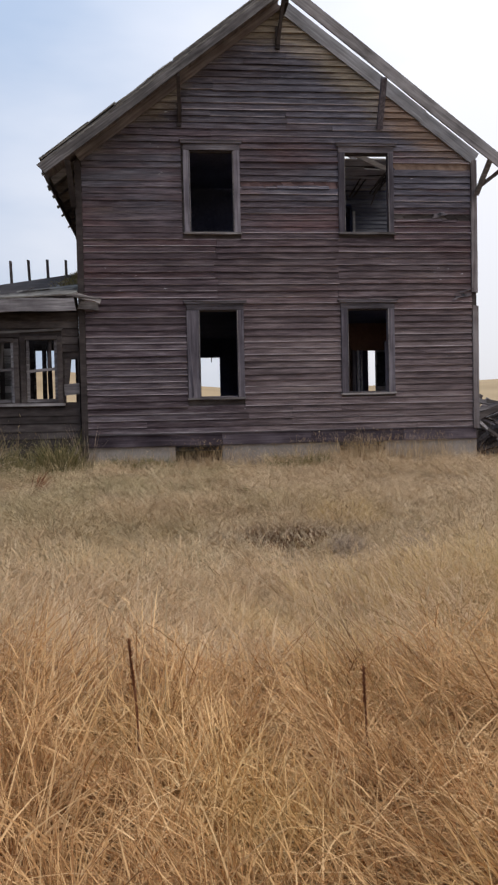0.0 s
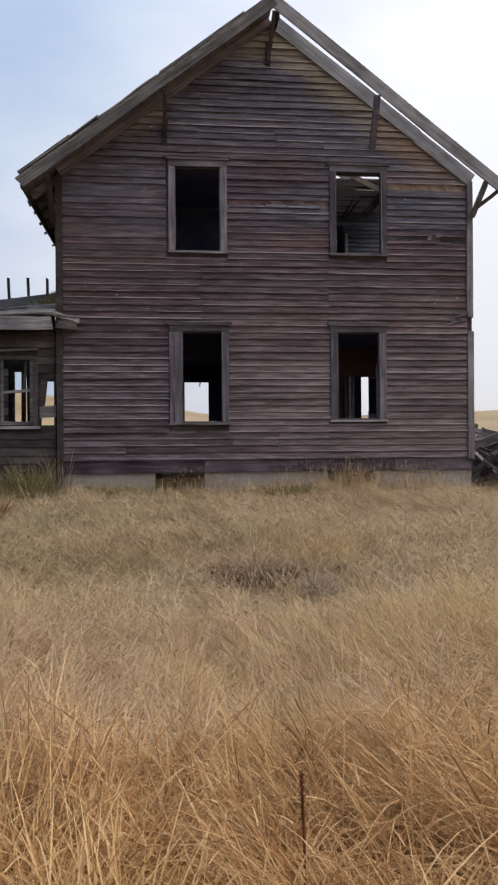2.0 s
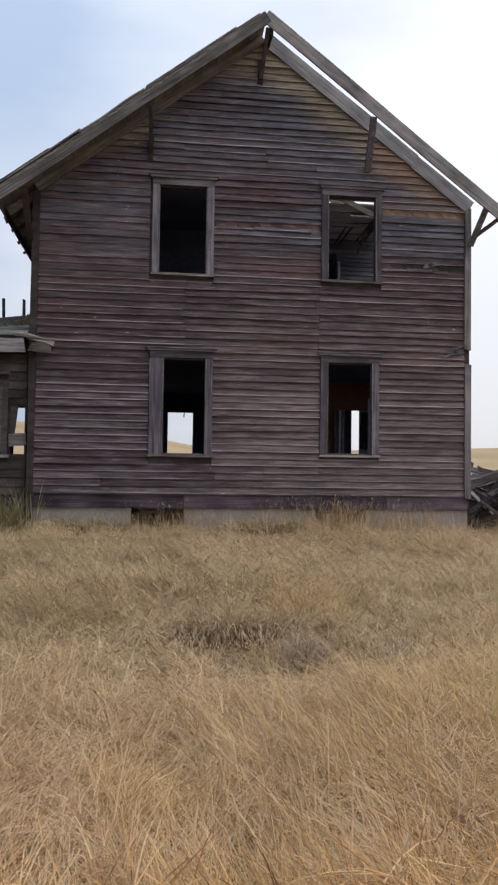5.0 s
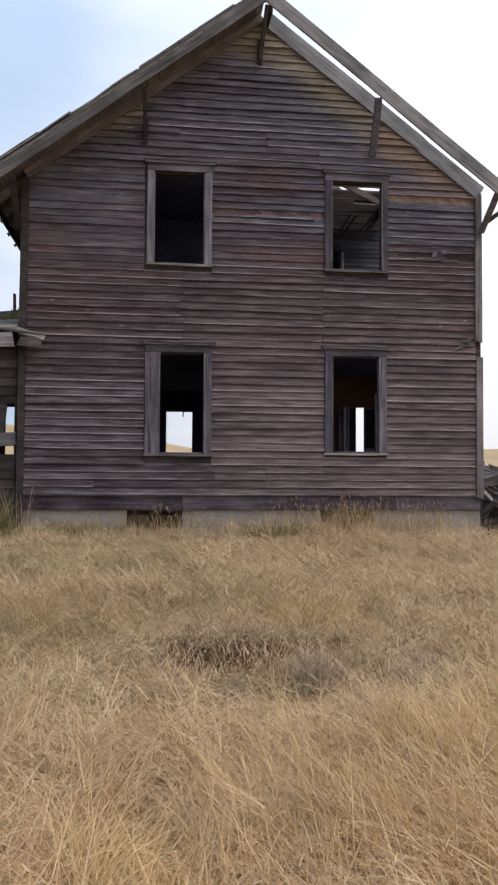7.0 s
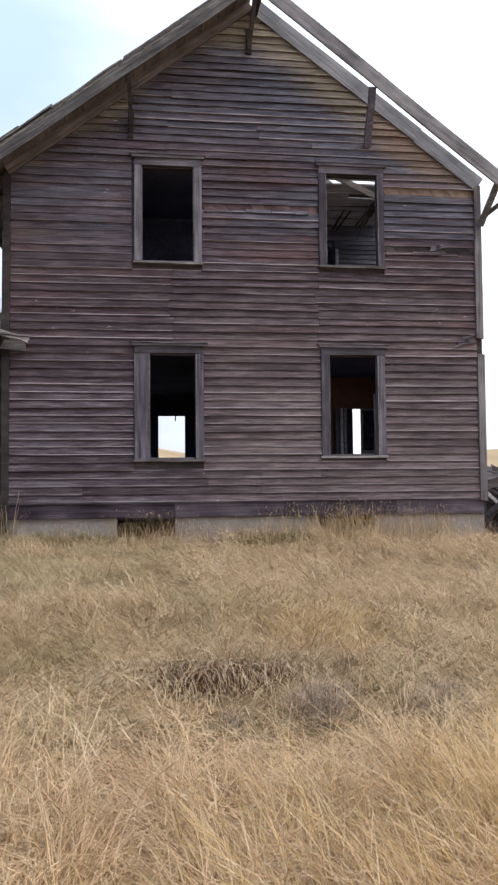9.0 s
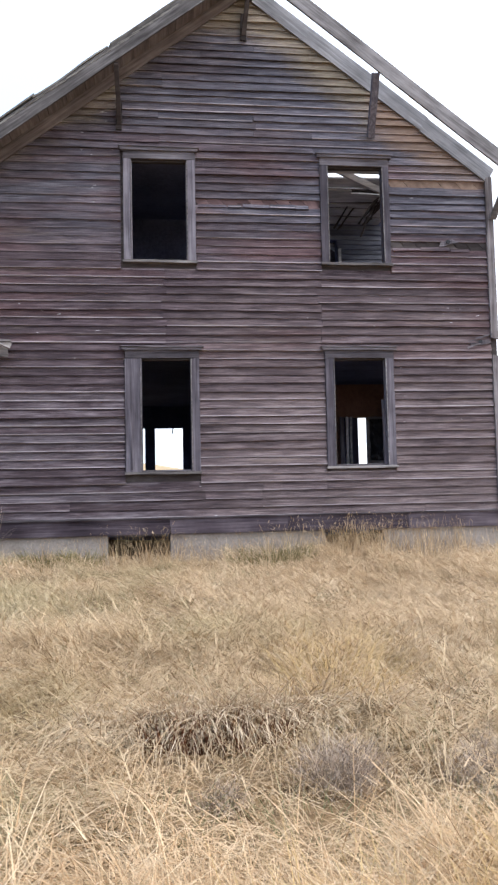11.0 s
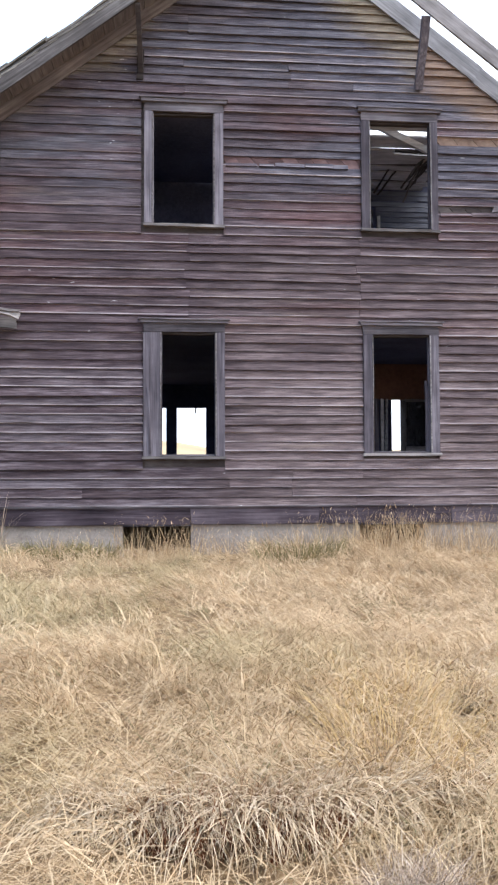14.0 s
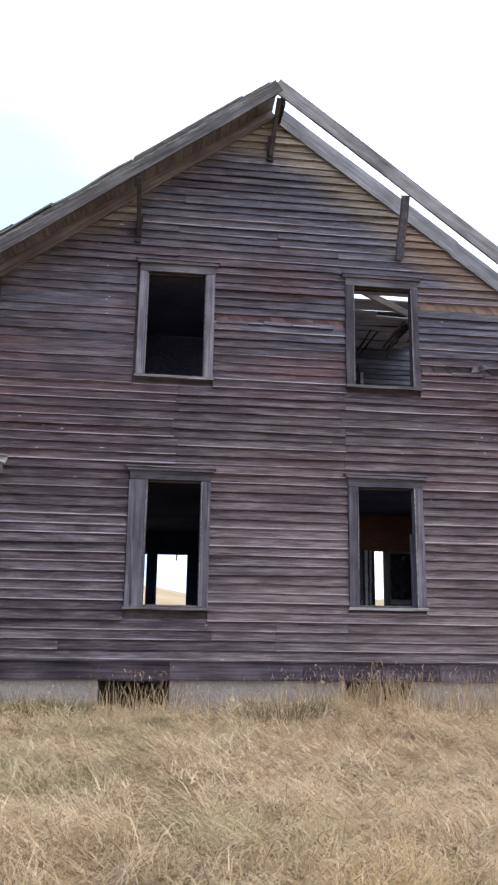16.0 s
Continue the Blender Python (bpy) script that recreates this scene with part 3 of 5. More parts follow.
for c in range(28):
    run = RUN - 0.02 - c * 0.14
    y = 13.83
    while y < 21.7:
        w = sy.uniform(0.08, 0.2)
        out = run + (sy.uniform(-0.05, 0.13) if c == 0 else sy.uniform(-0.03, 0.05))
        if sy.random() > 0.05:
            tilt = 0.028 + sy.uniform(0, 0.012)
            p = [slope_pt(-1, out, y, 0.055 - tilt), slope_pt(-1, out, y + w - 0.006, 0.055 - tilt), slope_pt(-1, out - 0.3, y + w - 0.006, 0.052), slope_pt(-1, out - 0.3, y, 0.052)]
            q = [v + Vector((0, 0, -0.012)) for v in p]
            vs = [bm.verts.new(v) for v in p + q]
            for f in ((0, 1, 2, 3), (7, 6, 5, 4), (0, 4, 5, 1), (1, 5, 6, 2), (2, 6, 7, 3), (3, 7, 4, 0)):
                bm.faces.new([vs[i] for i in f])
        y += w
tagged(part("shingles", bm, SHINGLE, roof), "curled grey wooden shingles", kind="stuff")
# loose layers along the verge
for r0, r1, h in ((0.12, 1.93, 0.0), (1.95, 2.95, -0.005), (0.5, 1.92, 0.028), (2.93, 4.22, 0.012), (3.4, 4.24, 0.03)):
    part("verge_strip", plank(slope_pt(-1, r0, 13.93, -0.032 - h), slope_pt(-1, r1, 13.93, -0.022 - h), 0.2, 0.022, nrm_l, 6, 0.006), SHINGLE, roof)
# rake boards on the verges and on the wall
for side in (-1, 1):
    nm = "barge_board"
    run1 = 4.22 if side < 0 else 4.35
    top, wide = (0.13, 0.195) if side < 0 else (0.135, 0.205)
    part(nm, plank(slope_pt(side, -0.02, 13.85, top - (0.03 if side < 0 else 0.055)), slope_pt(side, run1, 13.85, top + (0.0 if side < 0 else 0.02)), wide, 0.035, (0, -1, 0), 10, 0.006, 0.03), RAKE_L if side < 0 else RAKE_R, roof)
    if side < 0:
        part("frieze_board", plank(slope_pt(side, 0.02, WALL_Y - 0.046, 0.115), slope_pt(side, 3.68, WALL_Y - 0.046, 0.135), 0.24, 0.024, (0, -1, 0), 8, 0.004), RAKE_BROWN, roof)
    else:
        part("frieze_board", plank(slope_pt(side, 0.1, WALL_Y - 0.046, 0.12), slope_pt(side, 2.66, WALL_Y - 0.046, 0.115), 0.235, 0.024, (0, -1, 0), 8, 0.005), FRIEZE_R, roof)
        part("frieze_board", plank(slope_pt(side, 2.64, WALL_Y - 0.050, 0.14), slope_pt(side, 3.66, WALL_Y - 0.046, 0.135), 0.235, 0.024, (0, -1, 0), 5, 0.005, 0.03), FRIEZE_R, roof)
part("ridge_stub", plank((2.23, 13.88, 8.83), (2.23, 14.42, 8.86), 0.05, 0.18, (0, 0, 1), 2), DARK_WOOD, roof)
bm = plank(slope_pt(-1, 4.2, 13.87, 0.11), slope_pt(-1, 4.2, 21.7, 0.11), 0.16, 0.025, (-1, 0, 0), 6, 0.006)
part("eave_fascia", bm, OLD_WOOD, roof)

# knee braces under the verges
for x, z_low, z_high, dx in ((0.31, 6.84, 7.46, -0.02), (2.12, 8.25, 8.85, 0.05), (3.975, 6.76, 7.48, -0.03)):
    br = group_of("roof_bracket", "dark wooden knee brace under the roof verge", "bracket", "roof brackets")
    part("brace", plank((x, WALL_Y - 0.05, z_low), (x + dx, 13.885, z_high), 0.085, 0.06 if x < 3 else 0.10, (1, 0, 0), 4, 0.004), DARK_WOOD if x < 3 else TRIM, br)
    if x < 3:
        part("wall_block", plank((x - 0.01, WALL_Y - 0.05, z_low - 0.1), (x, WALL_Y - 0.05, z_low + 0.3), 0.085, 0.035, (0, -1, 0), 3), DARK_WOOD if x < 3 else RAKE_WOOD, br)
br = group_of("eave_bracket", "grey wooden eave brace at the house corner", "bracket", "roof brackets")
part("strut", plank((5.80, 14.3, 5.66), (6.15, 13.89, 5.93), 0.07, 0.06, (0, -1, 0), 3), DARK_WOOD, br)
part("post", plank((5.79, WALL_Y - 0.07, 5.55), (5.92, 13.9, 6.13), 0.09, 0.06, (0, -1, 0), 3), RAKE_WOOD, br)
br = group_of("eave_bracket", "dark wooden eave brace at the house corner", "bracket", "roof brackets")
part("strut", plank((-1.6, WALL_Y - 0.06, 5.3), (-1.64, 13.9, 5.97), 0.09, 0.06, (0, -1, 0), 3), DARK_WOOD, br)

# corner boards and the wide board over the foundation
for nm, xa, z0, z1, mt in (("corner_board", -1.52, 0.82, 6.12, DARK_WOOD), ("corner_board", 5.752, 3.75, 6.2, CORNER), ("corner_board", 5.757, 1.2, 3.5, CORNER)):
    part(nm, plank((xa, WALL_Y - 0.034, z0), (xa + 0.005, WALL_Y - 0.034, z1), 0.11, 0.044, (0, -1, 0), 8, 0.005), mt, front)
x = -1.46
for xb in (0.95, 2.6, 4.35, 5.76):
    part("skirt_board", plank((x, WALL_Y - 0.014, 1.118), (xb - 0.005, WALL_Y - 0.014, 1.122), 0.225, 0.024, (0, -1, 0), 6, 0.005), SKIRT, front)
    x = xb
part("water_table", plank((-1.46, WALL_Y - 0.03, 1.232), (5.71, WALL_Y - 0.03, 1.238), 0.05, 0.018, (0, -0.3, 1), 10, 0.004), TRIM_X, front)

# ---- clapboards, one by one ----
MISSING = [(1.39, 3.17, 38, "strip"), (4.24, 5.70, 41, "open"), (4.24, 5.70, 33, "strip")]


def clapboard(x0, x1, z, lift=0.0, drop0=0.0, drop1=0.0, height=0.14):
    bm = bmesh.new()
    segs = max(3, int((x1 - x0) / 0.28))
    seed = rng.random() * 99
    thin = rng.uniform(-0.008, 0.010) + (0.016 if z > 4.8 and x1 < 0.5 else 0.0)
    rings = []
    for i in range(segs + 1):
        s = i / segs
        x = x0 + (x1 - x0) * s
        dz = noise.noise((seed, x * 0.9, 0)) * 0.009 + noise.noise((seed, x * 5.0, 3)) * 0.002 - drop0 * (1 - s) - drop1 * s
        dy = abs(noise.noise((seed, x * 0.7, 5))) * 0.012 + lift - thin
        chip = 0.012 * max(0, noise.noise((seed, x * 3.1, 9)) - 0.42) * 4
        zb = z + dz + chip
        rings.append([bm.verts.new(p) for p in ((x, WALL_Y - 0.038 - dy, zb), (x, WALL_Y - 0.006 - dy * 0.5, zb - 0.001), (x, WALL_Y - 0.001, z + height), (x, WALL_Y - 0.006, z + height))])
    for a, b in zip(rings, rings[1:]):
        for k in range(4):
            bm.faces.new((a[k], a[(k + 1) % 4], b[(k + 1) % 4], b[k]))
    bm.faces.new(rings[0][::-1])
    bm.faces.new(rings[-1])
    bmesh.ops.recalc_face_normals(bm, faces=bm.faces)
    return bm


def free_spans(z):
    lo, hi = -1.462, 5.702
    reach = (8.97 - (z + 0.05)) / PITCH
    lo, hi = max(lo, APEX_X - reach), min(hi, APEX_X + reach)
    spans = [(lo, hi)]
    for x0, x1, z0, z1 in CASINGS:
        if z + 0.10 > z0 and z + 0.03 < z1:
            spans = [p for a, b in spans for p in ((a, min(b, x0)), (max(a, x1), b)) if p[1] - p[0] > 0.04]
    return spans


CASINGS = [(0.345, 1.385, 1.80, 3.60), (3.19, 4.20, 1.83, 3.56), (0.315, 1.372, 4.79, 6.49), (3.19, 4.225, 4.80, 6.47)]
# boards whose lower edge has worn bare: row, and the stretch of wall
WORN = {"left": (1, 6, 8, 10, 13, 15, 18, 24, 28, 29), "middle": (2, 3, 7, 12, 14, 21, 23, 27, 31, 34, 50), "right": (5, 12, 20, 26, 32)}
JOINTS = [0.87, 0.93, 1.46, 2.25, 3.1, 3.17, -0.4, 4.6]
row = 0
while ROW_BASE + row * ROW_STEP < 8.85:
    z = ROW_BASE + row * ROW_STEP
    for a, b in free_spans(z):
        gaps = [(g0, g1) for g0, g1, r, kd in MISSING if r == row]
        pieces = [(a, b)]
        for g0, g1 in gaps:
            pieces = [p for u, v in pieces for p in ((u, min(v, g0)), (max(u, g1), v)) if p[1] - p[0] > 0.05]
        for u, v in pieces:
            cuts = [u]
            inside = [j + rng.uniform(-0.02, 0.02) for j in JOINTS if u + 0.5 < j < v - 0.5]
            rng.shuffle(inside)
            for j in sorted(inside[: (2 if v - u > 5 else 1 if v - u > 2.4 and rng.random() < 0.6 else 0)]):
                if j - cuts[-1] > 0.6:
                    cuts.append(j)
            if 20 < row < 30 and v - u > 5:
                cuts = [u, 0.9 + rng.uniform(-0.05, 0.05), 3.13 + rng.uniform(-0.05, 0.05)]
            cuts.append(v)
            for p, q in zip(cuts, cuts[1:]):
                loose = rng.random()
                side = "left" if (p + q) / 2 < 0.4 else "middle" if (p + q) / 2 < 3.3 else "right"
                part("clapboard", clapboard(p + 0.001, q - 0.002, z, rng.uniform(0.003, 0.012) if loose > 0.86 else 0.0,
                                            rng.uniform(0, 0.022) if loose > 0.78 else 0.0, rng.uniform(0, 0.022) if loose < 0.18 else 0.0), WORN_SIDING if row in WORN[side] else SIDING, front)
    row += 1
# bare diagonal sheathing where clapboards have gone
def slanted_board(x0, x1, z0, z1, w, slant):
    """The visible length of one diagonal board: w wide along the wall, leaning by slant over its height."""
    bm = bmesh.new()
    y0, y1 = WALL_Y - 0.010 - rng.uniform(0, 0.004), WALL_Y - 0.001
    mid = (z0 + z1) / 2
    pts = [(x0, z1), (x0 + w, z1), (x0 + w + slant * 0.5, mid), (x0 + w + slant, z0), (x0 + slant, z0), (x0 + slant * 0.5, mid)]
    pts = [(min(max(px, x1[0]), x1[1]), pz) for px, pz in pts]
    fr, bk = [bm.verts.new((px, y0, pz)) for px, pz in pts], [bm.verts.new((px, y1, pz)) for px, pz in pts]
    bm.faces.new(fr)
    for k in range(6):
        bm.faces.new((fr[k], bk[k], bk[(k + 1) % 6], fr[(k + 1) % 6]))
    bmesh.ops.recalc_face_normals(bm, faces=bm.faces)
    return bm


for g0, g1, r, kd in MISSING:
    z = ROW_BASE + r * ROW_STEP
    x = g0 - 0.10
    pitch = 0.27 if kd == "open" else 0.2
    while x < g1 - 0.06:
        part("sheathing_board", slanted_board(x, (g0 - 0.01, g1 + 0.01), z - 0.02, z + 0.15, pitch - 0.008, 0.15), {41: SHEATH, 38: RED_SHEATH}.get(r, DARK_WOOD), front)
        x += pitch
    if kd == "strip":
        u = g0 + 0.02
        while u < g1 - 0.3:
            v = min(g1 - 0.01, u + rng.uniform(0.12, 0.5))
            part("clapboard", clapboard(u, v, z - 0.012 + rng.uniform(-0.008, 0.010), 0.002, rng.uniform(0, 0.018), rng.uniform(0, 0.018), rng.uniform(0.04, 0.085)), SIDING, front)
            u = v + rng.uniform(0.0, 0.04)
# torn spots: a pale splintered board, a black disc painted in as its dark hole
for x, z, wd in ((5.10, 5.20, 0.24), (5.53, 3.70, 0.3)):
    part("splintered_board", plank((x - wd / 2, WALL_Y - 0.036, z - 0.03), (x + wd / 2, WALL_Y - 0.040, z + 0.012), 0.085, 0.012, (0, -1, 0), 4, 0.01, 0.04, taper=0.6), TRIM_X, front)
    bm = bmesh.new()
    rim = [(x + math.cos(a) * 0.032 * rng.uniform(0.8, 1.3), z + math.sin(a) * 0.03 * rng.uniform(0.8, 1.3)) for a in np.linspace(0, 2 * math.pi, 11)[:-1]]
    vs = [bm.verts.new((px, WALL_Y - 0.052, pz)) for px, pz in rim]
    vb = [bm.verts.new((px, WALL_Y - 0.030, pz)) for px, pz in rim]
    bm.faces.new(vs)
    for k in range(10):
        bm.faces.new((vs[k], vb[k], vb[(k + 1) % 10], vs[(k + 1) % 10]))
    part("hole_disc", bm, CLOTH, front)
for x, z, dx in ((5.62, 3.78, 0.16), (5.45, 3.63, 0.12)):
    part("splinter", plank((x - dx, WALL_Y - 0.05, z - 0.03), (x + dx * 0.6, WALL_Y - 0.06, z + 0.04), 0.03, 0.012, (0, -1, 0), 3, 0.01, taper=0.3), TRIM_X, front)

# ---- windows: empty openings with weathered casings ----
def window(name, x0, x1, z0, z1, cas_l, cas_r, cap_over, lean=0.0):
    w = group_of(name, "empty window opening with a weathered grey wooden casing", "window", kind="structure")
    y = WALL_Y - 0.040
    part("casing", plank(((x0 + cas_l) / 2, y, z0 - 0.01), ((x0 + cas_l) / 2 + lean, y, z1 + 0.01), x0 - cas_l, 0.032, (0, -1, 0), 6, 0.003), TRIM, w)
    part("casing", plank(((x1 + cas_r) / 2, y, z0 - 0.01), ((x1 + cas_r) / 2, y, z1 + 0.01), cas_r - x1, 0.032, (0, -1, 0), 6, 0.003), TRIM, w)
    part("head_casing", plank((cas_l, y - 0.003, z1 + 0.065), (cas_r, y - 0.003, z1 + 0.065), 0.11, 0.034, (0, -1, 0), 5, 0.003), TRIM_X, w)
    cap = part("cap_moulding", plank((cas_l - 0.04, y - 0.025, z1 + 0.142), (cas_r + 0.04, y - 0.025, z1 + 0.142), 0.04, 0.055, (0, -1, 0), 5, 0.004), TRIM_X, w)
    part("drip_edge", plank((cas_l - 0.06, y - 0.03, z1 + 0.172), (cas_r + 0.06, y - 0.03, z1 + 0.168), 0.014, 0.085, (0, -1, 0), 5, 0.004), TRIM_X, cap)
    sill = part("window_sill", plank((cas_l - 0.015, y - 0.015, z0 - 0.03), (cas_r + 0.015, y - 0.006, z0 - 0.03), 0.035, 0.075, (0, -1, 0), 5, 0.004), RAKE_WOOD, w)
    # pale strips put in as the highlight along the inner casing edges
    for xx in (x0 - 0.006, x1 + 0.006):
        part("bead", plank((xx, y - 0.019, z0), (xx, y - 0.019, z1), 0.014, 0.012, (0, -1, 0), 6, 0.003), RAKE_WOOD, w, "pale strip standing in for the highlight on the casing edge")
    for xx in (x0 + 0.005, x1 - 0.005):
        part("jamb", plank((xx, WALL_Y + 0.02, z0), (xx, WALL_Y + 0.015, z1), 0.05, 0.012, (1, 0, 0), 3, 0.002), TRIM, w)
    part("jamb_head", plank((x0, WALL_Y + 0.03, z1 - 0.012), (x1, WALL_Y + 0.03, z1 - 0.006), 0.014, 0.07, (0, -1, 0), 3, 0.002), DARK_WOOD, w)
    part("stool", plank((x0, WALL_Y + 0.03, z0 + 0.004), (x1, WALL_Y + 0.03, z0 + 0.004), 0.02, 0.07, (0, -1, 0), 3, 0.002), TRIM_X, sill)
    return w


w1 = window("window_1", *WINDOWS["window_1"], 0.352, 1.385, 0.05)
part("leaning_board", plank((0.44, WALL_Y - 0.062, 1.9), (0.415, WALL_Y - 0.058, 2.75), 0.022, 0.02, (0, -1, 0), 5, 0.006), TRIM, w1)
w2 = window("window_2", *WINDOWS["window_2"], 3.19, 4.20, 0.05)
part("sash_stile", plank((4.052, WALL_Y + 0.035, 1.93), (4.048, WALL_Y + 0.035, 2.86), 0.035, 0.03, (0, -1, 0), 4, 0.004), TRIM, w2, "remaining piece of the old sash")
window("window_3", *WINDOWS["window_3"], 0.352, 1.372, 0.05)
window("window_4", *WINDOWS["window_4"], 3.19, 4.222, 0.05)

# seen through the lower window: door frame, panels and a dark sheet
dj = group_of("door_frame", "worn grey wooden door frame in the inner doorway", "door frame", kind="structure")
for xx, wide in ((4.27, 0.07), (4.37, 0.05), (4.445, 0.04), (4.95, 0.07)):
    part("jamb", plank((xx, 17.96, 1.084), (xx + 0.01, 17.96, 2.99), wide, 0.05, (0, -1, 0), 4), PALE_WOOD if wide < 0.06 else TRIM, dj)
pn = group_of("wall_panel", "dark horizontal board panelling on the inner wall", "panelling", kind="structure")
for k in range(9):
    part("board", plank((5.03, 17.975, 1.2 + k * 0.2), (5.64, 17.975, 1.2 + k * 0.2 + rng.uniform(-0.01, 0.01)), 0.17, 0.03, (0, -1, 0), 3), DARK_WOOD, pn)
part("board", plank((4.79, 17.93, 2.96), (5.42, 17.93, 2.95), 0.05, 0.03, (0, -1, 0), 3), OLD_WOOD, pn, "grey batten")
part("board", plank((4.79, 17.93, 2.14), (5.42, 17.93, 2.17), 0.16, 0.03, (0, -1, 0), 3), OLD_WOOD, pn, "grey batten")
bm = bmesh.new()
gridv = [[bm.verts.new((4.80 + 0.58 * i / 22 + rng.uniform(-0.008, 0.008), 17.87 + 0.05 * noise.noise((i * 0.33, j * 0.16, 2.0)) + 0.03 * noise.noise((i * 0.7 + j * 0.5, j * 0.2, 5.0)), 2.93 - 0.78 * j / 22)) for i in range(23)] for j in range(23)]
for j in range(22):
    for i in range(22):
        bm.faces.new((gridv[j][i], gridv[j][i + 1], gridv[j + 1][i + 1], gridv[j + 1][i]))
sheet = part("hanging_sheet", bm, CLOTH)
sm = sheet.modifiers.new("thickness", "SOLIDIFY")
sm.thickness = 0.004
tagged(sheet, "crumpled black plastic sheet hanging on the inner wall", "plastic sheet")

# ---- the low wing beside the house ----
WX0, WX1, WY, WY2 = -4.7, -1.60, 14.46, 17.6
wing = group_of("wing_wall", "weathered board wall of the low wing with broken windows", "wall", kind="structure")
WING_HOLES = [(-2.54, -1.985, 1.85, 2.97), (-3.45, -2.745, 1.85, 2.93), (-1.855, -1.63, 1.84, 2.62), (-4.5, -3.7, 1.85, 2.93)]
bm = bmesh.new()
wall_with_holes(bm, WX0, WX1, WY, WY + 0.10, 0.5, 3.45, WING_HOLES)
part("boarding", bm, DARK_WOOD, wing)
z = 0.75
while z < 3.42:
    spans = [(WX0, WX1)]
    for h in WING_HOLES:
        if z + 0.12 > h[2] - 0.08 and z + 0.02 < h[3] + 0.10:
            spans = [p for a, b in spans for p in ((a, min(b, h[0] - 0.09)), (max(a, h[1] + (0.09 if h[1] < -1.7 else 0.0)), b)) if p[1] - p[0] > 0.05]
    for a, b in spans:
        part("board", plank((a, WY - 0.012, z + 0.07), (b - 0.004, WY - 0.012, z + 0.07 + rng.uniform(-0.008, 0.008)), 0.137, 0.02, (0, -1, 0.12), 5, 0.005), OLD_WOOD if rng.random() < 0.04 else DARK_WOOD, wing)
    z += 0.142
part("wall_plate", plank((-4.7, WY + 0.05, 3.43), (-1.6, WY + 0.05, 3.60), 0.42, 0.06, (0, -1, 0), 4, 0.003), DARK_WOOD, wing)
part("cross_board", plank((-1.87, WY - 0.02, 2.06), (-1.60, WY - 0.02, 2.08), 0.20, 0.024, (0, -1, 0), 3), OLD_WOOD, wing)
part("slanting_board", plank((-1.85, WY + 0.02, 2.10), (-1.79, WY + 0.02, 2.62), 0.11, 0.024, (0, -1, 0), 3), DARK_WOOD, wing)
part("sill_board", plank((-4.6, WY - 0.04, 1.80), (-1.86, WY - 0.04, 1.80), 0.05, 0.07, (0, -1, 0), 6), OLD_WOOD, wing)
part("frieze", plank((-4.6, WY - 0.02, 3.06), (-1.88, WY - 0.03, 3.14), 0.04, 0.03, (0, -1, 0), 6), RAKE_WOOD, wing)
for nm, h in zip(("window_5", "window_6", "window_7"), (WING_HOLES[0], WING_HOLES[1], WING_HOLES[3])):
    w = group_of(nm, "broken sash window with a dark weathered frame", "window", kind="structure")
    for xx in (h[0] - 0.045, h[1] + 0.045):
        part("casing", plank((xx, WY - 0.02, h[2] - 0.02), (xx, WY - 0.02, h[3] + 0.05), 0.09, 0.035, (0, -1, 0), 4), DARK_WOOD, w)
    part("head_casing", plank((h[0], WY - 0.02, h[3] + 0.03), (h[1], WY - 0.02, h[3] + 0.03), 0.07, 0.035, (0, -1, 0), 4), DARK_WOOD, w)
    for xx in (h[0] + 0.03, h[1] - 0.03):
        part("sash_stile", plank((xx, WY + 0.04, h[2]), (xx, WY + 0.04, h[3]), 0.05, 0.035, (0, -1, 0), 3), OLD_WOOD, w)
    part("meeting_rail", plank((h[0], WY + 0.04, 2.40), (h[1], WY + 0.04, 2.45), 0.05, 0.04, (0, -1, 0), 3), OLD_WOOD, w)
    part("bottom_rail", plank((h[0], WY + 0.04, h[2] + 0.03), (h[1], WY + 0.04, h[2] + 0.03), 0.06, 0.04, (0, -1, 0), 3), OLD_WOOD, w)
    part("muntin", plank(((h[0] + h[1]) / 2 + 0.12, WY + 0.05, 2.45), ((h[0] + h[1]) / 2 + 0.16, WY + 0.05, h[3]), 0.045, 0.03, (0, -1, 0), 3), DARK_WOOD, w)
# far wall of the wing: studs and remaining boards
wb = group_of("wing_back_wall", "open stud wall at the back of the wing with boards missing", "wall", kind="structure")
bm = bmesh.new()
wall_with_holes(bm, WX0, WX1, WY2, WY2 + 0.08, 0.5, 3.3, [(-2.89, -2.48, 1.2, 3.05), (-2.36, -2.03, 1.2, 2.85), (-4.05, -3.97, 1.2, 3.05)])
part("boarding", bm, DARK_WOOD, wb)
for xx, dx in ((-2.70, 0.02), (-2.55, -0.03), (-2.42, 0.0), (-3.6, 0.02), (-2.95, 0.0)):
    part("stud", plank((xx, WY2 - 0.06, 0.6), (xx + dx, WY2 - 0.06, 3.2), 0.09, 0.05, (0, -1, 0), 3), DARK_WOOD, wb)
for k in range(13):
    part("board", plank((-3.96, WY2 - 0.02, 1.1 + k * 0.16), (-2.90, WY2 - 0.02, 1.1 + k * 0.16 + rng.uniform(-0.01, 0.01)), 0.15, 0.02, (0, -1, 0), 3), PALE_WOOD, wb)
part("rail", plank((-2.40, WY2 - 0.12, 2.13), (-2.0, WY2 - 0.12, 2.15), 0.09, 0.04, (0, -1, 0), 3), DARK_WOOD, wb)
bm = bmesh.new()
box_into(bm, WX0 - 0.1, WX0, WY, WY2 + 0.08, 0.5, 3.4)
tagged(part("wing_end_wall", bm, DARK_WOOD), "dark board end wall of the wing", "wall", kind="structure")
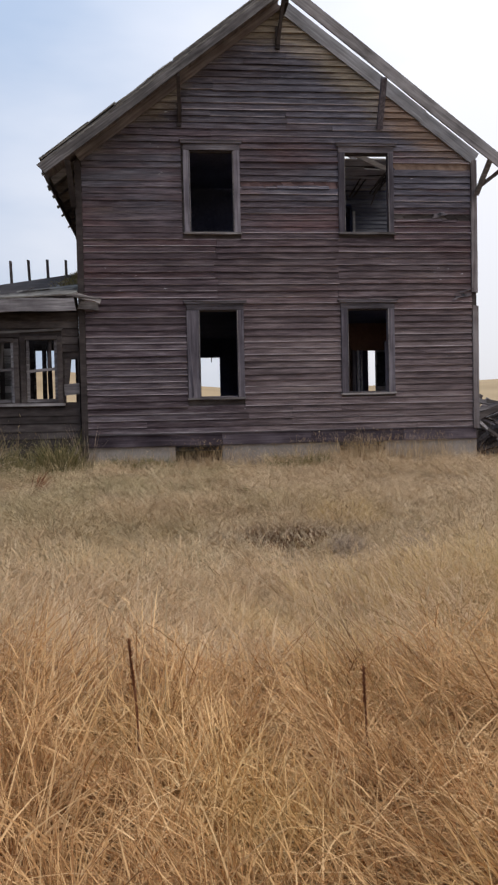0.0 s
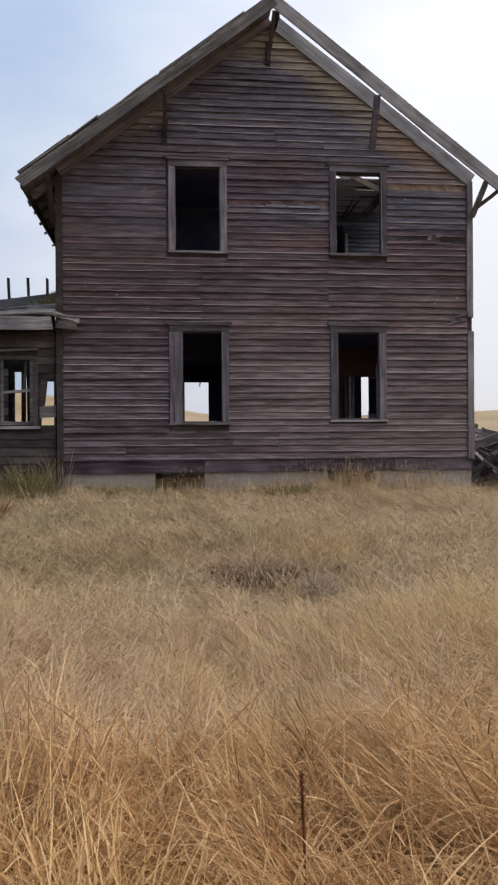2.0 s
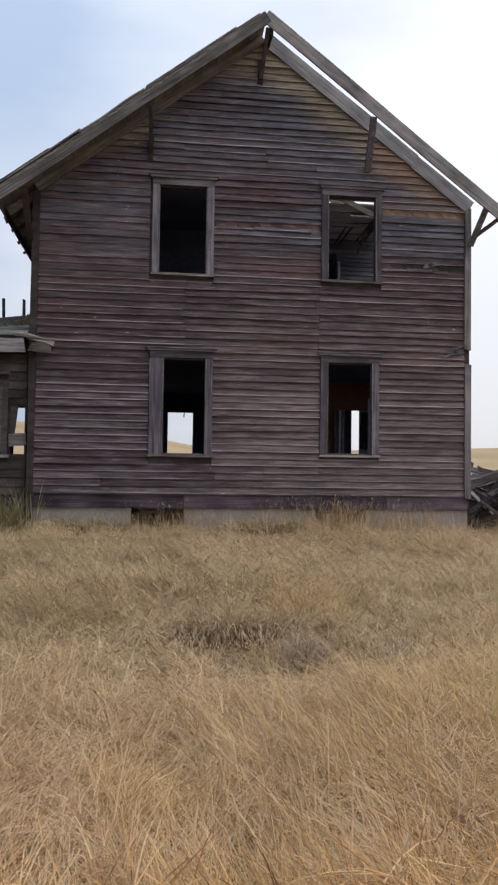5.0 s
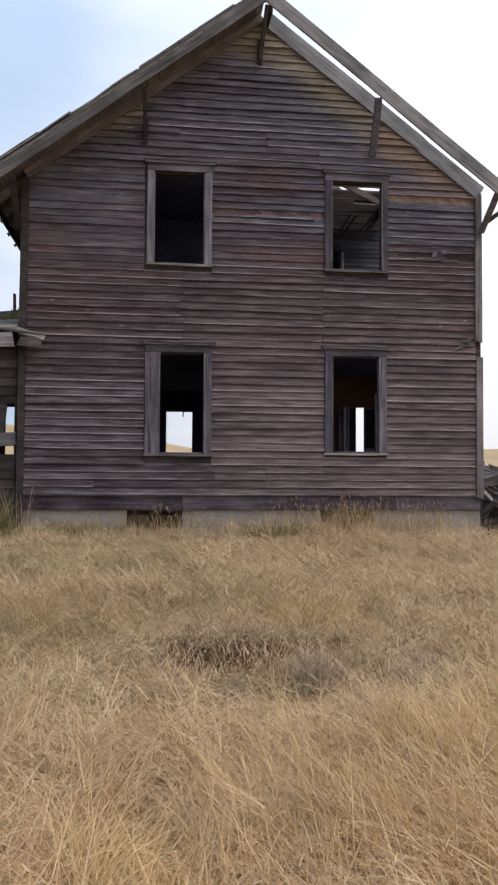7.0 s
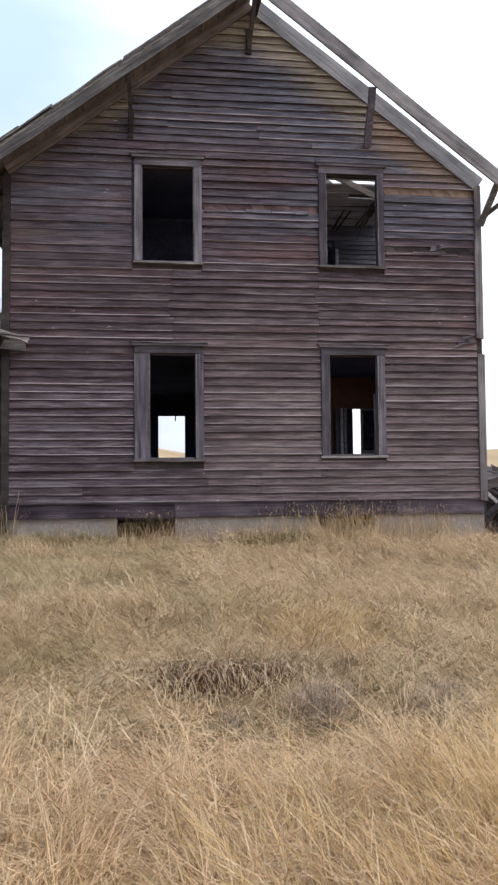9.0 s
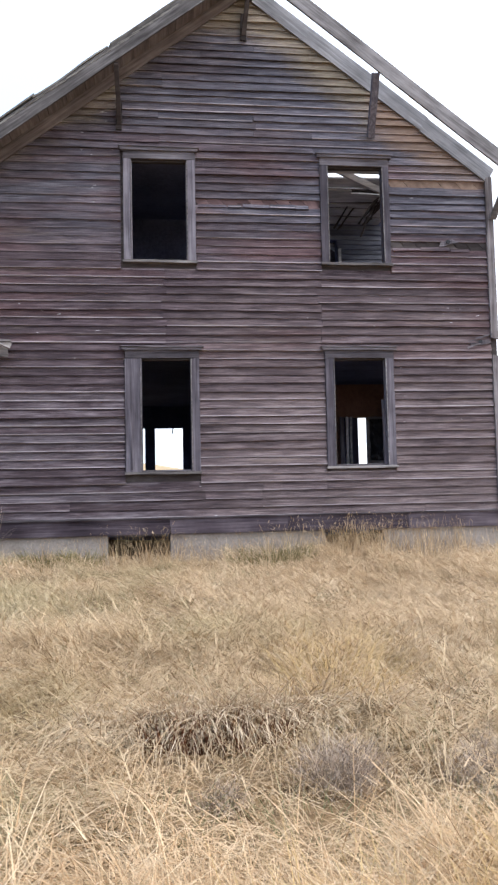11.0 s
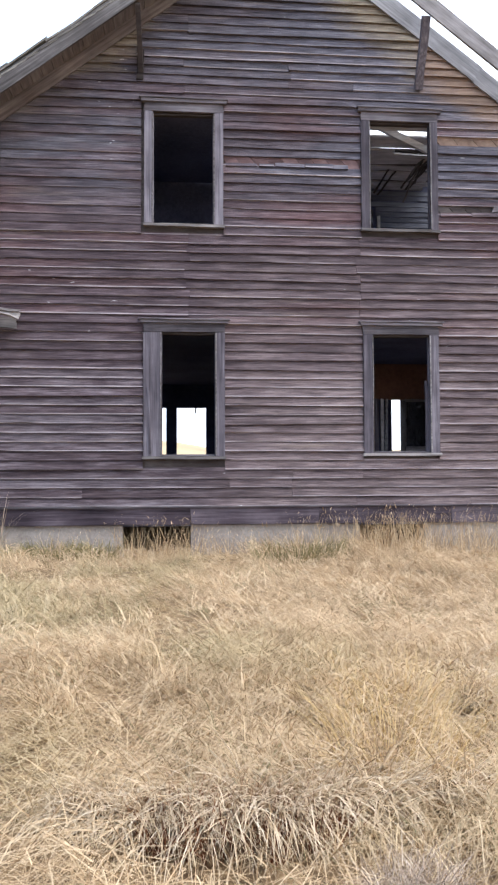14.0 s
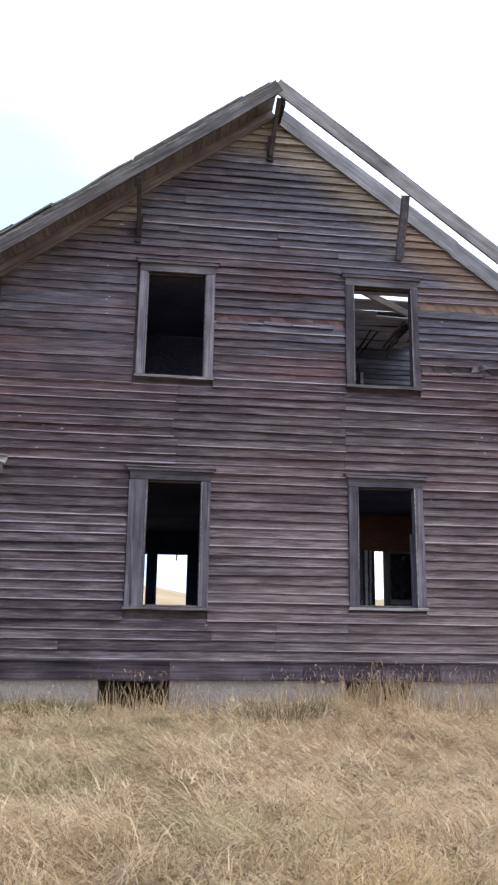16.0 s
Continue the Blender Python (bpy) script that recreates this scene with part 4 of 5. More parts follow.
# wing roof
wr = group_of("wing_roof", "sagging low roof of the wing with loose boards and moss", "roof", kind="structure")
FL, FR, BR, BL = Vector((-4.9, 14.08, 3.62)), Vector((-1.585, 14.08, 3.72)), Vector((-1.585, 16.6, 4.60)), Vector((-4.9, 16.6, 3.62))
RBL, RBR = Vector((-4.9, 17.8, 3.3)), Vector((-1.585, 17.8, 3.6))
wn2 = (FR - FL).cross(BR - FR).normalized()
for k in range(11):
    s = (k + 0.5) / 11
    part("roof_board", plank(FL.lerp(BL, s), FR.lerp(BR, s), 0.23, 0.024, wn2, 6, 0.008), SHINGLE if k < 7 else OLD_Y, wr)
deck = bmesh.new()
dv = [deck.verts.new(p + Vector((0, 0.03, dz))) for dz in (-0.05, -0.025) for p in (FL, FR, BR, BL)]
for q in ((0, 3, 2, 1), (4, 5, 6, 7), (0, 1, 5, 4), (1, 2, 6, 5), (2, 3, 7, 6), (3, 0, 4, 7)):
    deck.faces.new([dv[i] for i in q])
part("roof_deck", deck, DARK_WOOD, wr)
for k in range(4):
    xx = -4.4 + k * 0.85
    f = (xx + 4.9) / 3.315
    part("rear_rafter", plank(BL.lerp(BR, f), RBL.lerp(RBR, f), 0.09, 0.05, (1, 0, 0), 3, 0.006), DARK_WOOD, wr)
for k in range(14):
    a = rng.uniform(-3.6, -1.75)
    s = rng.uniform(0.05, 0.9)
    f = (a + 4.9) / 3.315
    p = FL.lerp(FR, f).lerp(BL.lerp(BR, f), s) + Vector((0, 0, 0.03))
    part("loose_shingle", plank(p, p + Vector((rng.uniform(0.2, 0.5), rng.uniform(-0.1, 0.1), rng.uniform(0.02, 0.09))), 0.12, 0.012, (0, -0.3, 1), 3, 0.01), SHINGLE if rng.random() < 0.6 else RAKE_WOOD, wr)
part("fascia", plank((-4.9, 14.09, 3.395), (-1.6, 14.07, 3.535), 0.23, 0.03, (0, -1, 0.15), 14, 0.03, 0.03), OLD_WOOD, wr)
part("broken_fascia_end", plank((-1.64, 14.10, 3.72), (-1.17, 14.22, 3.60), 0.09, 0.03, (0.1, -1, 0.5), 4, 0.01), RAKE_WOOD, wr)
part("splinter", plank((-1.75, 14.06, 3.70), (-1.16, 14.18, 3.66), 0.03, 0.02, (0, -1, 0.3), 4, 0.01), RAKE_WOOD, wr)
part("soffit_block", plank((-1.55, 14.25, 3.55), (-1.22, 14.3, 3.53), 0.14, 0.02, (0, -1, 0.2), 3, 0.006, 0.04), RAKE_WOOD, wr)
for k in range(7):
    xx = -2.04 - k * 0.365
    f = (xx + 4.9) / 3.315
    zz = BL.lerp(BR, f).z
    part("stub_post", plank((xx, 16.58, zz - 0.06), (xx + rng.uniform(-0.03, 0.01), 16.58, 4.80 - 0.012 * k + rng.uniform(-0.03, 0.03)), 0.05, 0.045, (0, -1, 0), 2, 0.003), DARK_WOOD, wr)
for k in range(7):
    part("rafter_tail", plank((-1.9 - k * 0.42, 14.12, 3.60), (-1.9 - k * 0.42, 14.5, 3.72), 0.05, 0.09, (1, 0, 0), 2), DARK_WOOD, wr)

# ---- heap of fallen boards beside the house ----
heap = group_of("board_heap", "tangled heap of grey fallen boards beside the house", "wood pile")
hr = random.Random(21)
for k in range(130):
    cx, cy = 6.0 + abs(hr.gauss(0, 0.9)), 15.0 + hr.uniform(-0.6, 1.6)
    top = 1.75 - 0.28 * abs(cx - 6.9) - 0.1 * abs(cy - 15.4)
    cz = 0.62 + max(0.1, top - 0.62) * hr.random()
    L, a, tl = hr.uniform(0.5, 1.9), hr.uniform(-0.9, 0.9), hr.uniform(-0.7, 0.8)
    d = Vector((math.cos(a) * math.cos(tl), math.sin(a) * math.cos(tl), math.sin(tl))) * L / 2
    p, q = Vector((cx, cy, cz)) - d, Vector((cx, cy, cz)) + d
    p.x, q.x = max(p.x, 5.9), max(q.x, 5.9)
    p.z, q.z = max(p.z, 0.58), max(q.z, 0.6)
    part("board", plank(p, q, hr.uniform(0.03, 0.11), 0.022, (hr.uniform(-0.4, 0.4), -1, hr.uniform(0, 1)), 3, 0.012), DARK_WOOD if hr.random() < 0.5 else OLD_WOOD if hr.random() < 0.7 else TRIM_X, heap)
part("long_board", plank((5.92, 14.75, 1.38), (7.6, 14.9, 1.98), 0.12, 0.03, (0.1, -1, 0.5), 8, 0.03), DARK_WOOD, heap)


# ---- grass ----
def strips(root, az, lean, length, width, droop, segs=3, lift=0.0, twist=None):
    """Tapered blades as arrays: root points, azimuth of the lean, lean (0 upright, 1 flat), length, width, droop of the tip."""
    n = len(az)
    dirx, diry = np.cos(az), np.sin(az)
    tw = az + np.pi / 2 if twist is None else twist
    sx, sy = np.cos(tw) * width / 2, np.sin(tw) * width / 2
    ss = np.linspace(0, 1, segs + 1)
    verts = np.zeros((n, 2 * segs + 1, 3))
    for i, s in enumerate(ss):
        bend = lean * s + droop * s * s
        h = length * s * np.cos(np.clip(lean * 0.9 + droop * s * 0.75, 0, 1.7))
        o = length * np.sin(np.clip(lean * 0.9 + droop * s * 0.6, 0, 1.6)) * s
        px, py, pz = root[:, 0] + dirx * o, root[:, 1] + diry * o, root[:, 2] + h + lift
        if i < segs:
            k = 1 - 0.75 * s
            verts[:, 2 * i] = np.stack((px - sx * k, py - sy * k, pz), 1)
            verts[:, 2 * i + 1] = np.stack((px + sx * k, py + sy * k, pz), 1)
        else:
            verts[:, 2 * i] = np.stack((px, py, pz), 1)
    tri = []
    for i in range(segs - 1):
        a = 2 * i
        tri += [(a, a + 1, a + 3), (a, a + 3, a + 2)]
    tri.append((2 * segs - 2, 2 * segs - 1, 2 * segs))
    tri = np.array(tri)
    faces = (np.arange(n)[:, None, None] * (2 * segs + 1) + tri[None]).reshape(-1, 3)
    return verts.reshape(-1, 3), faces, verts[:, -1]


def mesh_of(name, chunks, material, label, category, kind="stuff"):
    base, vs, fs = 0, [], []
    for v, f in chunks:
        vs.append(v)
        fs.append(f + base)
        base += len(v)
    v, f = np.concatenate(vs), np.concatenate(fs)
    me = bpy.data.meshes.new(name)
    me.vertices.add(len(v))
    me.vertices.foreach_set("co", v.astype(np.float32).ravel())
    me.loops.add(len(f) * 3)
    me.loops.foreach_set("vertex_index", f.astype(np.int32).ravel())
    me.polygons.add(len(f))
    me.polygons.foreach_set("loop_start", np.arange(0, len(f) * 3, 3, dtype=np.int32))
    me.update(calc_edges=True)
    me.materials.append(material)
    return tagged(new(name, me), label, category, kind=kind)


G = np.random.default_rng(11)


def field(x, y, f, seed):
    """A smooth wandering value about 0, made of a few waves."""
    r = np.random.default_rng(seed)
    out = 0
    for k in range(5):
        a, ph, q = r.uniform(0, 2 * np.pi), r.uniform(0, 6.28), f * r.uniform(0.6, 1.7)
        out = out + np.sin((x * np.cos(a) + y * np.sin(a)) * q + ph)
    return out / 2.4


def scatter(n, y0, y1, spread, centre=0.1, margin=0.9):
    """Points thick along the walked strip, which widens towards the house."""
    y = np.sqrt(G.uniform((y0 + 2.5) ** 2, (y1 + 2.5) ** 2, n)) - 2.5
    side = np.where(G.random(n) < 0.85, G.uniform(-1, 1, n), G.normal(0, 1.3, n))
    x = centre * y + side * (spread * np.maximum(y, 0.5) + margin)
    return x, y


def off_house(x, y):
    return ~((y > WALL_Y - 0.02) & (x > WX0 - 0.1) & (x < RX + 0.05))


HOLLOWS = [(0.82, 6.95, 0.17), (1.03, 6.92, 0.19), (1.25, 6.94, 0.17), (1.48, 6.45, 0.36), (1.45, 6.0, 0.4), (0.95, 6.4, 0.3), (2.03, 6.35, 0.36)]


def tall(x, y):
    """Height of the standing grass: tall where the walk starts, short and matted nearer the house."""
    h = np.interp(y, (0, 3.0, 5.0, 6.3, 7.4, 9.0, 12.0, 14.2), (0.50, 0.52, 0.48, 0.34, 0.38, 0.30, 0.24, 0.20))
    h = h * (1 + 0.2 * field(x, y, 2.4, 5) + 0.22 * field(x, y, 9.0, 6))
    for hx, hy, hr_ in HOLLOWS:
        h = h * (1 - 0.4 * np.exp(-((x - hx) ** 2 + (y - hy) ** 2) / hr_ ** 2))
    under = np.exp(-((x - 0.1 - 0.15 * y) / 0.7) ** 2) * (y < 5.0)
    return np.clip(h * (1 - 0.12 * under), 0.09, 0.62)


def bare(x, y):
    """Share of the grass that is missing in the hollows and in worn spots."""
    out = 0.55 * np.clip(field(x, y, 6.0, 31) - 0.25, 0, 1)
    out = np.maximum(out, np.where(y < 4.5, np.clip(1.3 * (field(x, y, 15.0, 33) - 0.15), 0, 0.92), 0))
    for hx, hy, hr_ in HOLLOWS:
        out = np.maximum(out, (0.97 if hr_ < 0.2 else 0.45) * np.exp(-((x - hx) ** 2 + (y - hy) ** 2) / hr_ ** 2))
    return out


def blades(n, y0, y1, spread, wmin, wmax, segs, flat=0.0, hk=1.0, tuft=0.05, margin=0.9, per=16, together=0.35, bow=0.55, raised=0.0, wind=2.7):
    """Tufts of blades: each tuft has its own lean, its blades bow over more or less together."""
    m = max(1, n // per)
    cx, cy = scatter(m, y0, y1, spread, margin=margin)
    idx = G.integers(0, m, n)
    x, y = cx[idx] + G.normal(0, tuft, n), cy[idx] + G.normal(0, tuft, n)
    ok = off_house(x, y) & (G.random(n) > bare(x, y))
    x, y, idx = x[ok], y[ok], idx[ok]
    k = len(x)
    ta = np.where(G.random(m) < 0.6, wind + 0.9 * field(cx, cy, 0.8, 9) + G.normal(0, 0.5, m), G.uniform(0, 2 * np.pi, m))
    tl = np.abs(G.normal(0.42, 0.38, m))
    az = ta[idx] + G.normal(0, together, k) + np.where(G.random(k) < 0.18, G.uniform(0, 6.28, k), 0)
    lean = np.clip(tl[idx] + G.normal(0.0, 0.22, k) + flat, 0, 1.6)
    h = tall(x, y)
    L = h * hk * G.uniform(0.55, 1.2, k) * (1 + 0.5 * np.clip(lean, 0, 1))
    corridor = np.exp(-((x - 0.1 - 0.15 * y) / 0.6) ** 2) * (y < 5.2)
    L = np.minimum(L, 0.74 - 0.31 * corridor)
    droop = np.abs(G.normal(bow, 0.4, k))
    L = np.where(raised > 0, np.minimum(L, 0.33), L)
    root = np.stack((x, y, ground_z(x, y) - 0.01 + raised * h * G.uniform(0.4, 1.0, k) * (1 - 0.4 * corridor)), 1)
    v, f, tip = strips(root, az, lean, L, G.uniform(wmin, wmax, k), droop, segs, twist=G.uniform(0, np.pi, k))
    return (v, f), tip, az


def heads(tip, az, share, l0, l1, w0, w1):
    pick = G.random(len(tip)) < share
    k = int(pick.sum())
    v, f, _ = strips(tip[pick] - (0, 0, 0.004), az[pick] + G.normal(0, 0.3, k), G.uniform(0.7, 1.5, k), G.uniform(l0, l1, k), G.uniform(w0, w1, k), G.uniform(0.1, 0.8, k), 3, twist=G.uniform(0, np.pi, k))
    return v, f


near, tips, az_t = blades(46000, 0.9, 3.5, 0.42, 0.004, 0.0095, 4, 0.24, tuft=0.04, bow=0.75, per=20, together=0.3)
over, tips2, az2 = blades(15000, 0.9, 3.7, 0.42, 0.004, 0.0085, 4, 0.75, 1.0, 0.08, per=8, together=0.6, bow=0.6, raised=0.7)
mesh_of("tall_grass", [near, over, heads(tips, az_t, 0.06, 0.06, 0.12, 0.003, 0.0065), heads(tips2, az2, 0.2, 0.05, 0.1, 0.003, 0.006)], STRAW, "tall tan dry grass bent by the wind", "grass")
near, tips, az_t = blades(66000, 3.3, 5.8, 0.42, 0.0024, 0.0058, 4, 0.3, tuft=0.045, bow=1.15, per=26, together=0.35)
over, tips2, az2 = blades(9000, 3.3, 6.0, 0.42, 0.002, 0.0046, 4, 0.75, 1.0, 0.08, per=8, together=0.6, bow=0.7, raised=0.7)
mesh_of("tall_grass", [near, over, heads(tips, az_t, 0.05, 0.06, 0.12, 0.003, 0.0065), heads(tips2, az2, 0.2, 0.05, 0.1, 0.003, 0.006)], MIDSTRAW, "tall faded dry grass, partly laid flat", "grass")
c5, _, _ = blades(9000, 4.5, 14.2, 0.42, 0.003, 0.007, 3, 0.3, 0.75, tuft=0.12, bow=0.8, together=0.8, per=40)
mesh_of("green_undergrowth", [c5], GREENISH, "sparse grey-green blades among the dry grass", "grass")
c1, t1, a1 = blades(90000, 4.8, 9.5, 0.42, 0.003, 0.0074, 4, 0.4, 0.85, tuft=0.07, bow=1.35, together=0.28, per=60, wind=4.3)
c2, t2, a2 = blades(45000, 4.8, 9.5, 0.42, 0.0025, 0.006, 3, 0.8, 0.75, tuft=0.06, bow=1.0, raised=0.6, together=0.6, wind=4.3)
mesh_of("matted_grass", [c1, c2, heads(t1, a1, 0.05, 0.06, 0.12, 0.004, 0.008)], PALE, "pale matted dry grass in loose tufts", "grass")
c3, t3, a3 = blades(110000, 9.0, 14.38, 0.42, 0.003, 0.0075, 4, 0.45, tuft=0.09, margin=1.4, bow=1.25, together=0.32, per=60)
c4, _, _ = blades(45000, 9.0, 14.38, 0.42, 0.003, 0.008, 3, 0.8, 0.85, tuft=0.11, margin=1.4, bow=0.9, raised=0.7, together=0.4, per=40)
mesh_of("yard_grass", [c3, c4], YARD, "short pale dry grass before the house", "grass")
# the wider field
n = 170000
x, y = G.normal(1.0, 6.5, n), G.uniform(-5, 26, n)
inner = (np.abs(x - 0.1 * y) < 0.42 * np.maximum(y, 0.5) + 0.7) & (y > 1.1) & (y < 14.4)
ok = off_house(x, y) & ~inner & ~((y > 14) & (y < 22) & (x > -5) & (x < 6))
x, y = x[ok], y[ok]
k = len(x)
v, f, _ = strips(np.stack((x, y, ground_z(x, y) - 0.01), 1), np.pi + G.normal(0, 1.0, k), G.uniform(0.1, 1.1, k), G.uniform(0.25, 0.5, k), G.uniform(0.004, 0.011, k), G.uniform(0, 0.9, k), 2, twist=G.uniform(0, np.pi, k))
mesh_of("field_grass", [(v, f)], MIDSTRAW, "dry grass of the wider field", "grass")


def clump(name, x, y, n, radius, h0, h1, w0, w1, material, label, category, lean=0.35, droop=0.3, segs=3, az0=None, azs=3.0):
    a = G.uniform(0, 2 * np.pi, n)
    r = radius * np.sqrt(G.random(n))
    px, py = x + np.cos(a) * r, y + np.sin(a) * r
    az = a + G.normal(0, 0.6, n) if az0 is None else az0 + G.normal(0, azs, n)
    v, f, tip = strips(np.stack((px, py, ground_z(px, py) - 0.01), 1), az, np.clip(G.normal(lean, 0.2, n), 0, 1.5), G.uniform(h0, h1, n), G.uniform(w0, w1, n), np.abs(G.normal(droop, 0.25, n)), segs, twist=G.uniform(0, np.pi, n))
    return mesh_of(name, [(v, f)], material, label, category, kind="")


# golden upright bunches
for x, y, n, r, h in ((1.35, 4.9, 700, 0.55, 0.5), (1.75, 4.6, 900, 0.5, 0.55), (2.05, 5.1, 750, 0.4, 0.55), (1.68, 7.6, 200, 0.28, 0.40), (1.80, 8.0, 230, 0.36, 0.40), (1.92, 8.5, 230, 0.4, 0.38), (2.1, 8.2, 130, 0.35, 0.34), (1.0, 3.4, 900, 0.4, 0.5)):
    clump("bunchgrass", x, y, n, r, h * 0.6, h * 1.1, 0.0025, 0.005, GOLD, "upright golden bunch of dry grass", "grass", 0.3 if y < 6 else 0.34, 0.7 if y < 6 else 0.9, 4)
# row of drooping tussocks above a hollow
for x, y, n, h in ((0.45, 7.4, 200, 0.34), (0.62, 7.28, 260, 0.36), (0.80, 7.22, 330, 0.40), (0.97, 7.2, 360, 0.44), (1.13, 7.2, 360, 0.44), (1.30, 7.24, 330, 0.42), (1.50, 7.32, 260, 0.4), (1.85, 7.4, 200, 0.38), (2.3, 7.5, 200, 0.38), (2.4, 8.4, 240, 0.38), (2.45, 8.9, 240, 0.36), (2.75, 8.6, 240, 0.38)):
    clump("tussock", x, y, int(n * 0.95), 0.13, h * 0.62, h * 1.05, 0.006, 0.012, TUFT, "coarse drooping tussock of dry grass", "grass", 0.4, 1.15, 5, -1.6, 0.7)
# dark stems that stand in for the shade beneath the tussocks
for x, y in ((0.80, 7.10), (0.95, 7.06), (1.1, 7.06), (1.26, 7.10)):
    clump("tussock_shade", x, y, 230, 0.12, 0.12, 0.25, 0.004, 0.008, RUST, "dark stems standing in for the shade under a dry tussock", "grass", 0.4, 0.3)
for x, y in ((0.75, 6.3), (0.4, 6.4), (1.25, 6.2), (1.75, 6.1)):
    clump("weed_clump", x, y, 120, 0.25, 0.08, 0.18, 0.004, 0.008, GREENISH, "short grey-green weeds in a hollow", "weeds", 0.5, 0.5)
clump("dead_weed", -1.2, 8.8, 70, 0.14, 0.1, 0.22, 0.006, 0.014, RUST, "dark curled dead weed standing in the grass", "weeds", 0.4, 0.9)
clump("dead_weed", -1.9, 11.0, 60, 0.06, 0.25, 0.5, 0.012, 0.022, RUST, "dark curled dead weed leaning over the grass", "weeds", 0.5, 0.3, 5, 0.5, 0.5)
# moss and blown straw caught on the wing roof against the house
n = 1500
ms, mf = G.uniform(0.35, 0.97, n), 1.0 - np.abs(G.normal(0, 0.075, n))
roof_z = (3.62 + (3.72 - 3.62) * mf) * (1 - ms) + (3.62 + (4.60 - 3.62) * mf) * ms
v, f, _ = strips(np.stack((-4.9 + 3.29 * mf, 14.08 + 2.52 * ms, roof_z), 1), G.uniform(0, 6.28, n), G.uniform(0.6, 1.4, n), G.uniform(0.05, 0.16, n), G.uniform(0.008, 0.018, n), G.uniform(0, 0.8, n), 3, twist=G.uniform(0, 3.14, n))
mesh_of("roof_moss", [(v, f)], MOSS, "tan moss and straw caught on the wing roof", "moss")
# green-grey weeds and seed stalks by the wall
for x, y, n, r, h in ((-2.3, 13.9, 520, 0.4, 0.62), (-1.95, 14.05, 520, 0.28, 0.85), (-1.75, 13.9, 300, 0.25, 0.5), (-3.1, 13.7, 420, 0.4, 0.95), (-2.6, 13.4, 320, 0.4, 0.4), (-0.7, 14.15, 500, 0.4, 0.3), (-0.25, 14.1, 400, 0.3, 0.34), (2.3, 14.1, 700, 0.6, 0.34), (-1.2, 14.1, 300, 0.3, 0.22)):
    clump("weed_clump", x, y, n, r, h * 0.4, h, 0.006, 0.013, WEED, "grey-green weeds against the house", "weeds", 0.3, 0.6, 4)
for x, y, h in ((-3.3, 13.0, 1.2), (-3.0, 12.7, 0.95), (-3.6, 12.6, 1.1)):
    clump("arching_grass", x, y, 46, 0.16, h * 0.7, h * 1.2, 0.008, 0.014, TUFT, "bleached coarse grass stems arching over", "grass", 0.45, 1.3, 7, 0.1, 0.6)
for x0, x1, n, h in ((-0.9, 5.7, 420, 0.34), (0.0, 1.0, 110, 0.45), (2.2, 4.1, 240, 0.5), (3.2, 5.2, 330, 0.52)):
    px, py = G.uniform(x0, x1, n), G.uniform(14.05, 14.36, n)
    v, f, tip = strips(np.stack((px, py, ground_z(px, py)), 1), G.uniform(0, 6.28, n), np.abs(G.normal(0.1, 0.15, n)), G.uniform(h * 0.55, h * 1.25, n), G.uniform(0.004, 0.008, n), G.uniform(0, 0.7, n), 3, twist=G.uniform(-0.6, 0.6, n))
    hd = G.random(n) < 0.5
    v2, f2, _ = strips(tip[hd], G.uniform(0, 6.28, hd.sum()), G.uniform(0.3, 1.2, hd.sum()), G.uniform(0.05, 0.1, hd.sum()), G.uniform(0.006, 0.012, hd.sum()), G.uniform(0, 0.8, hd.sum()), 2)
    mesh_of("seed_stalks", [(v, f), (v2, f2)], PALE, "thin pale seed stalks along the foundation", "grass")


for x0, x1, n, h in ((-3.6, -2.5, 60, 0.95), (-2.4, -1.7, 24, 0.6)):
    px, py = G.uniform(x0, x1, n), G.uniform(13.2, 14.2, n)
    v, f, tip = strips(np.stack((px, py, ground_z(px, py)), 1), G.uniform(0, 6.28, n), np.abs(G.normal(0.12, 0.12, n)), G.uniform(h * 0.5, h * 1.1, n), G.uniform(0.006, 0.010, n), G.uniform(0, 0.8, n), 4, twist=G.uniform(-0.6, 0.6, n))
    v2, f2, _ = strips(tip, G.uniform(0, 6.28, n), G.uniform(0.3, 1.2, n), G.uniform(0.06, 0.14, n), G.uniform(0.01, 0.018, n), G.uniform(0, 0.8, n), 2)
    mesh_of("seed_stalks", [(v, f), (v2, f2)], PALE, "tall dry seed stalks before the wing", "grass")


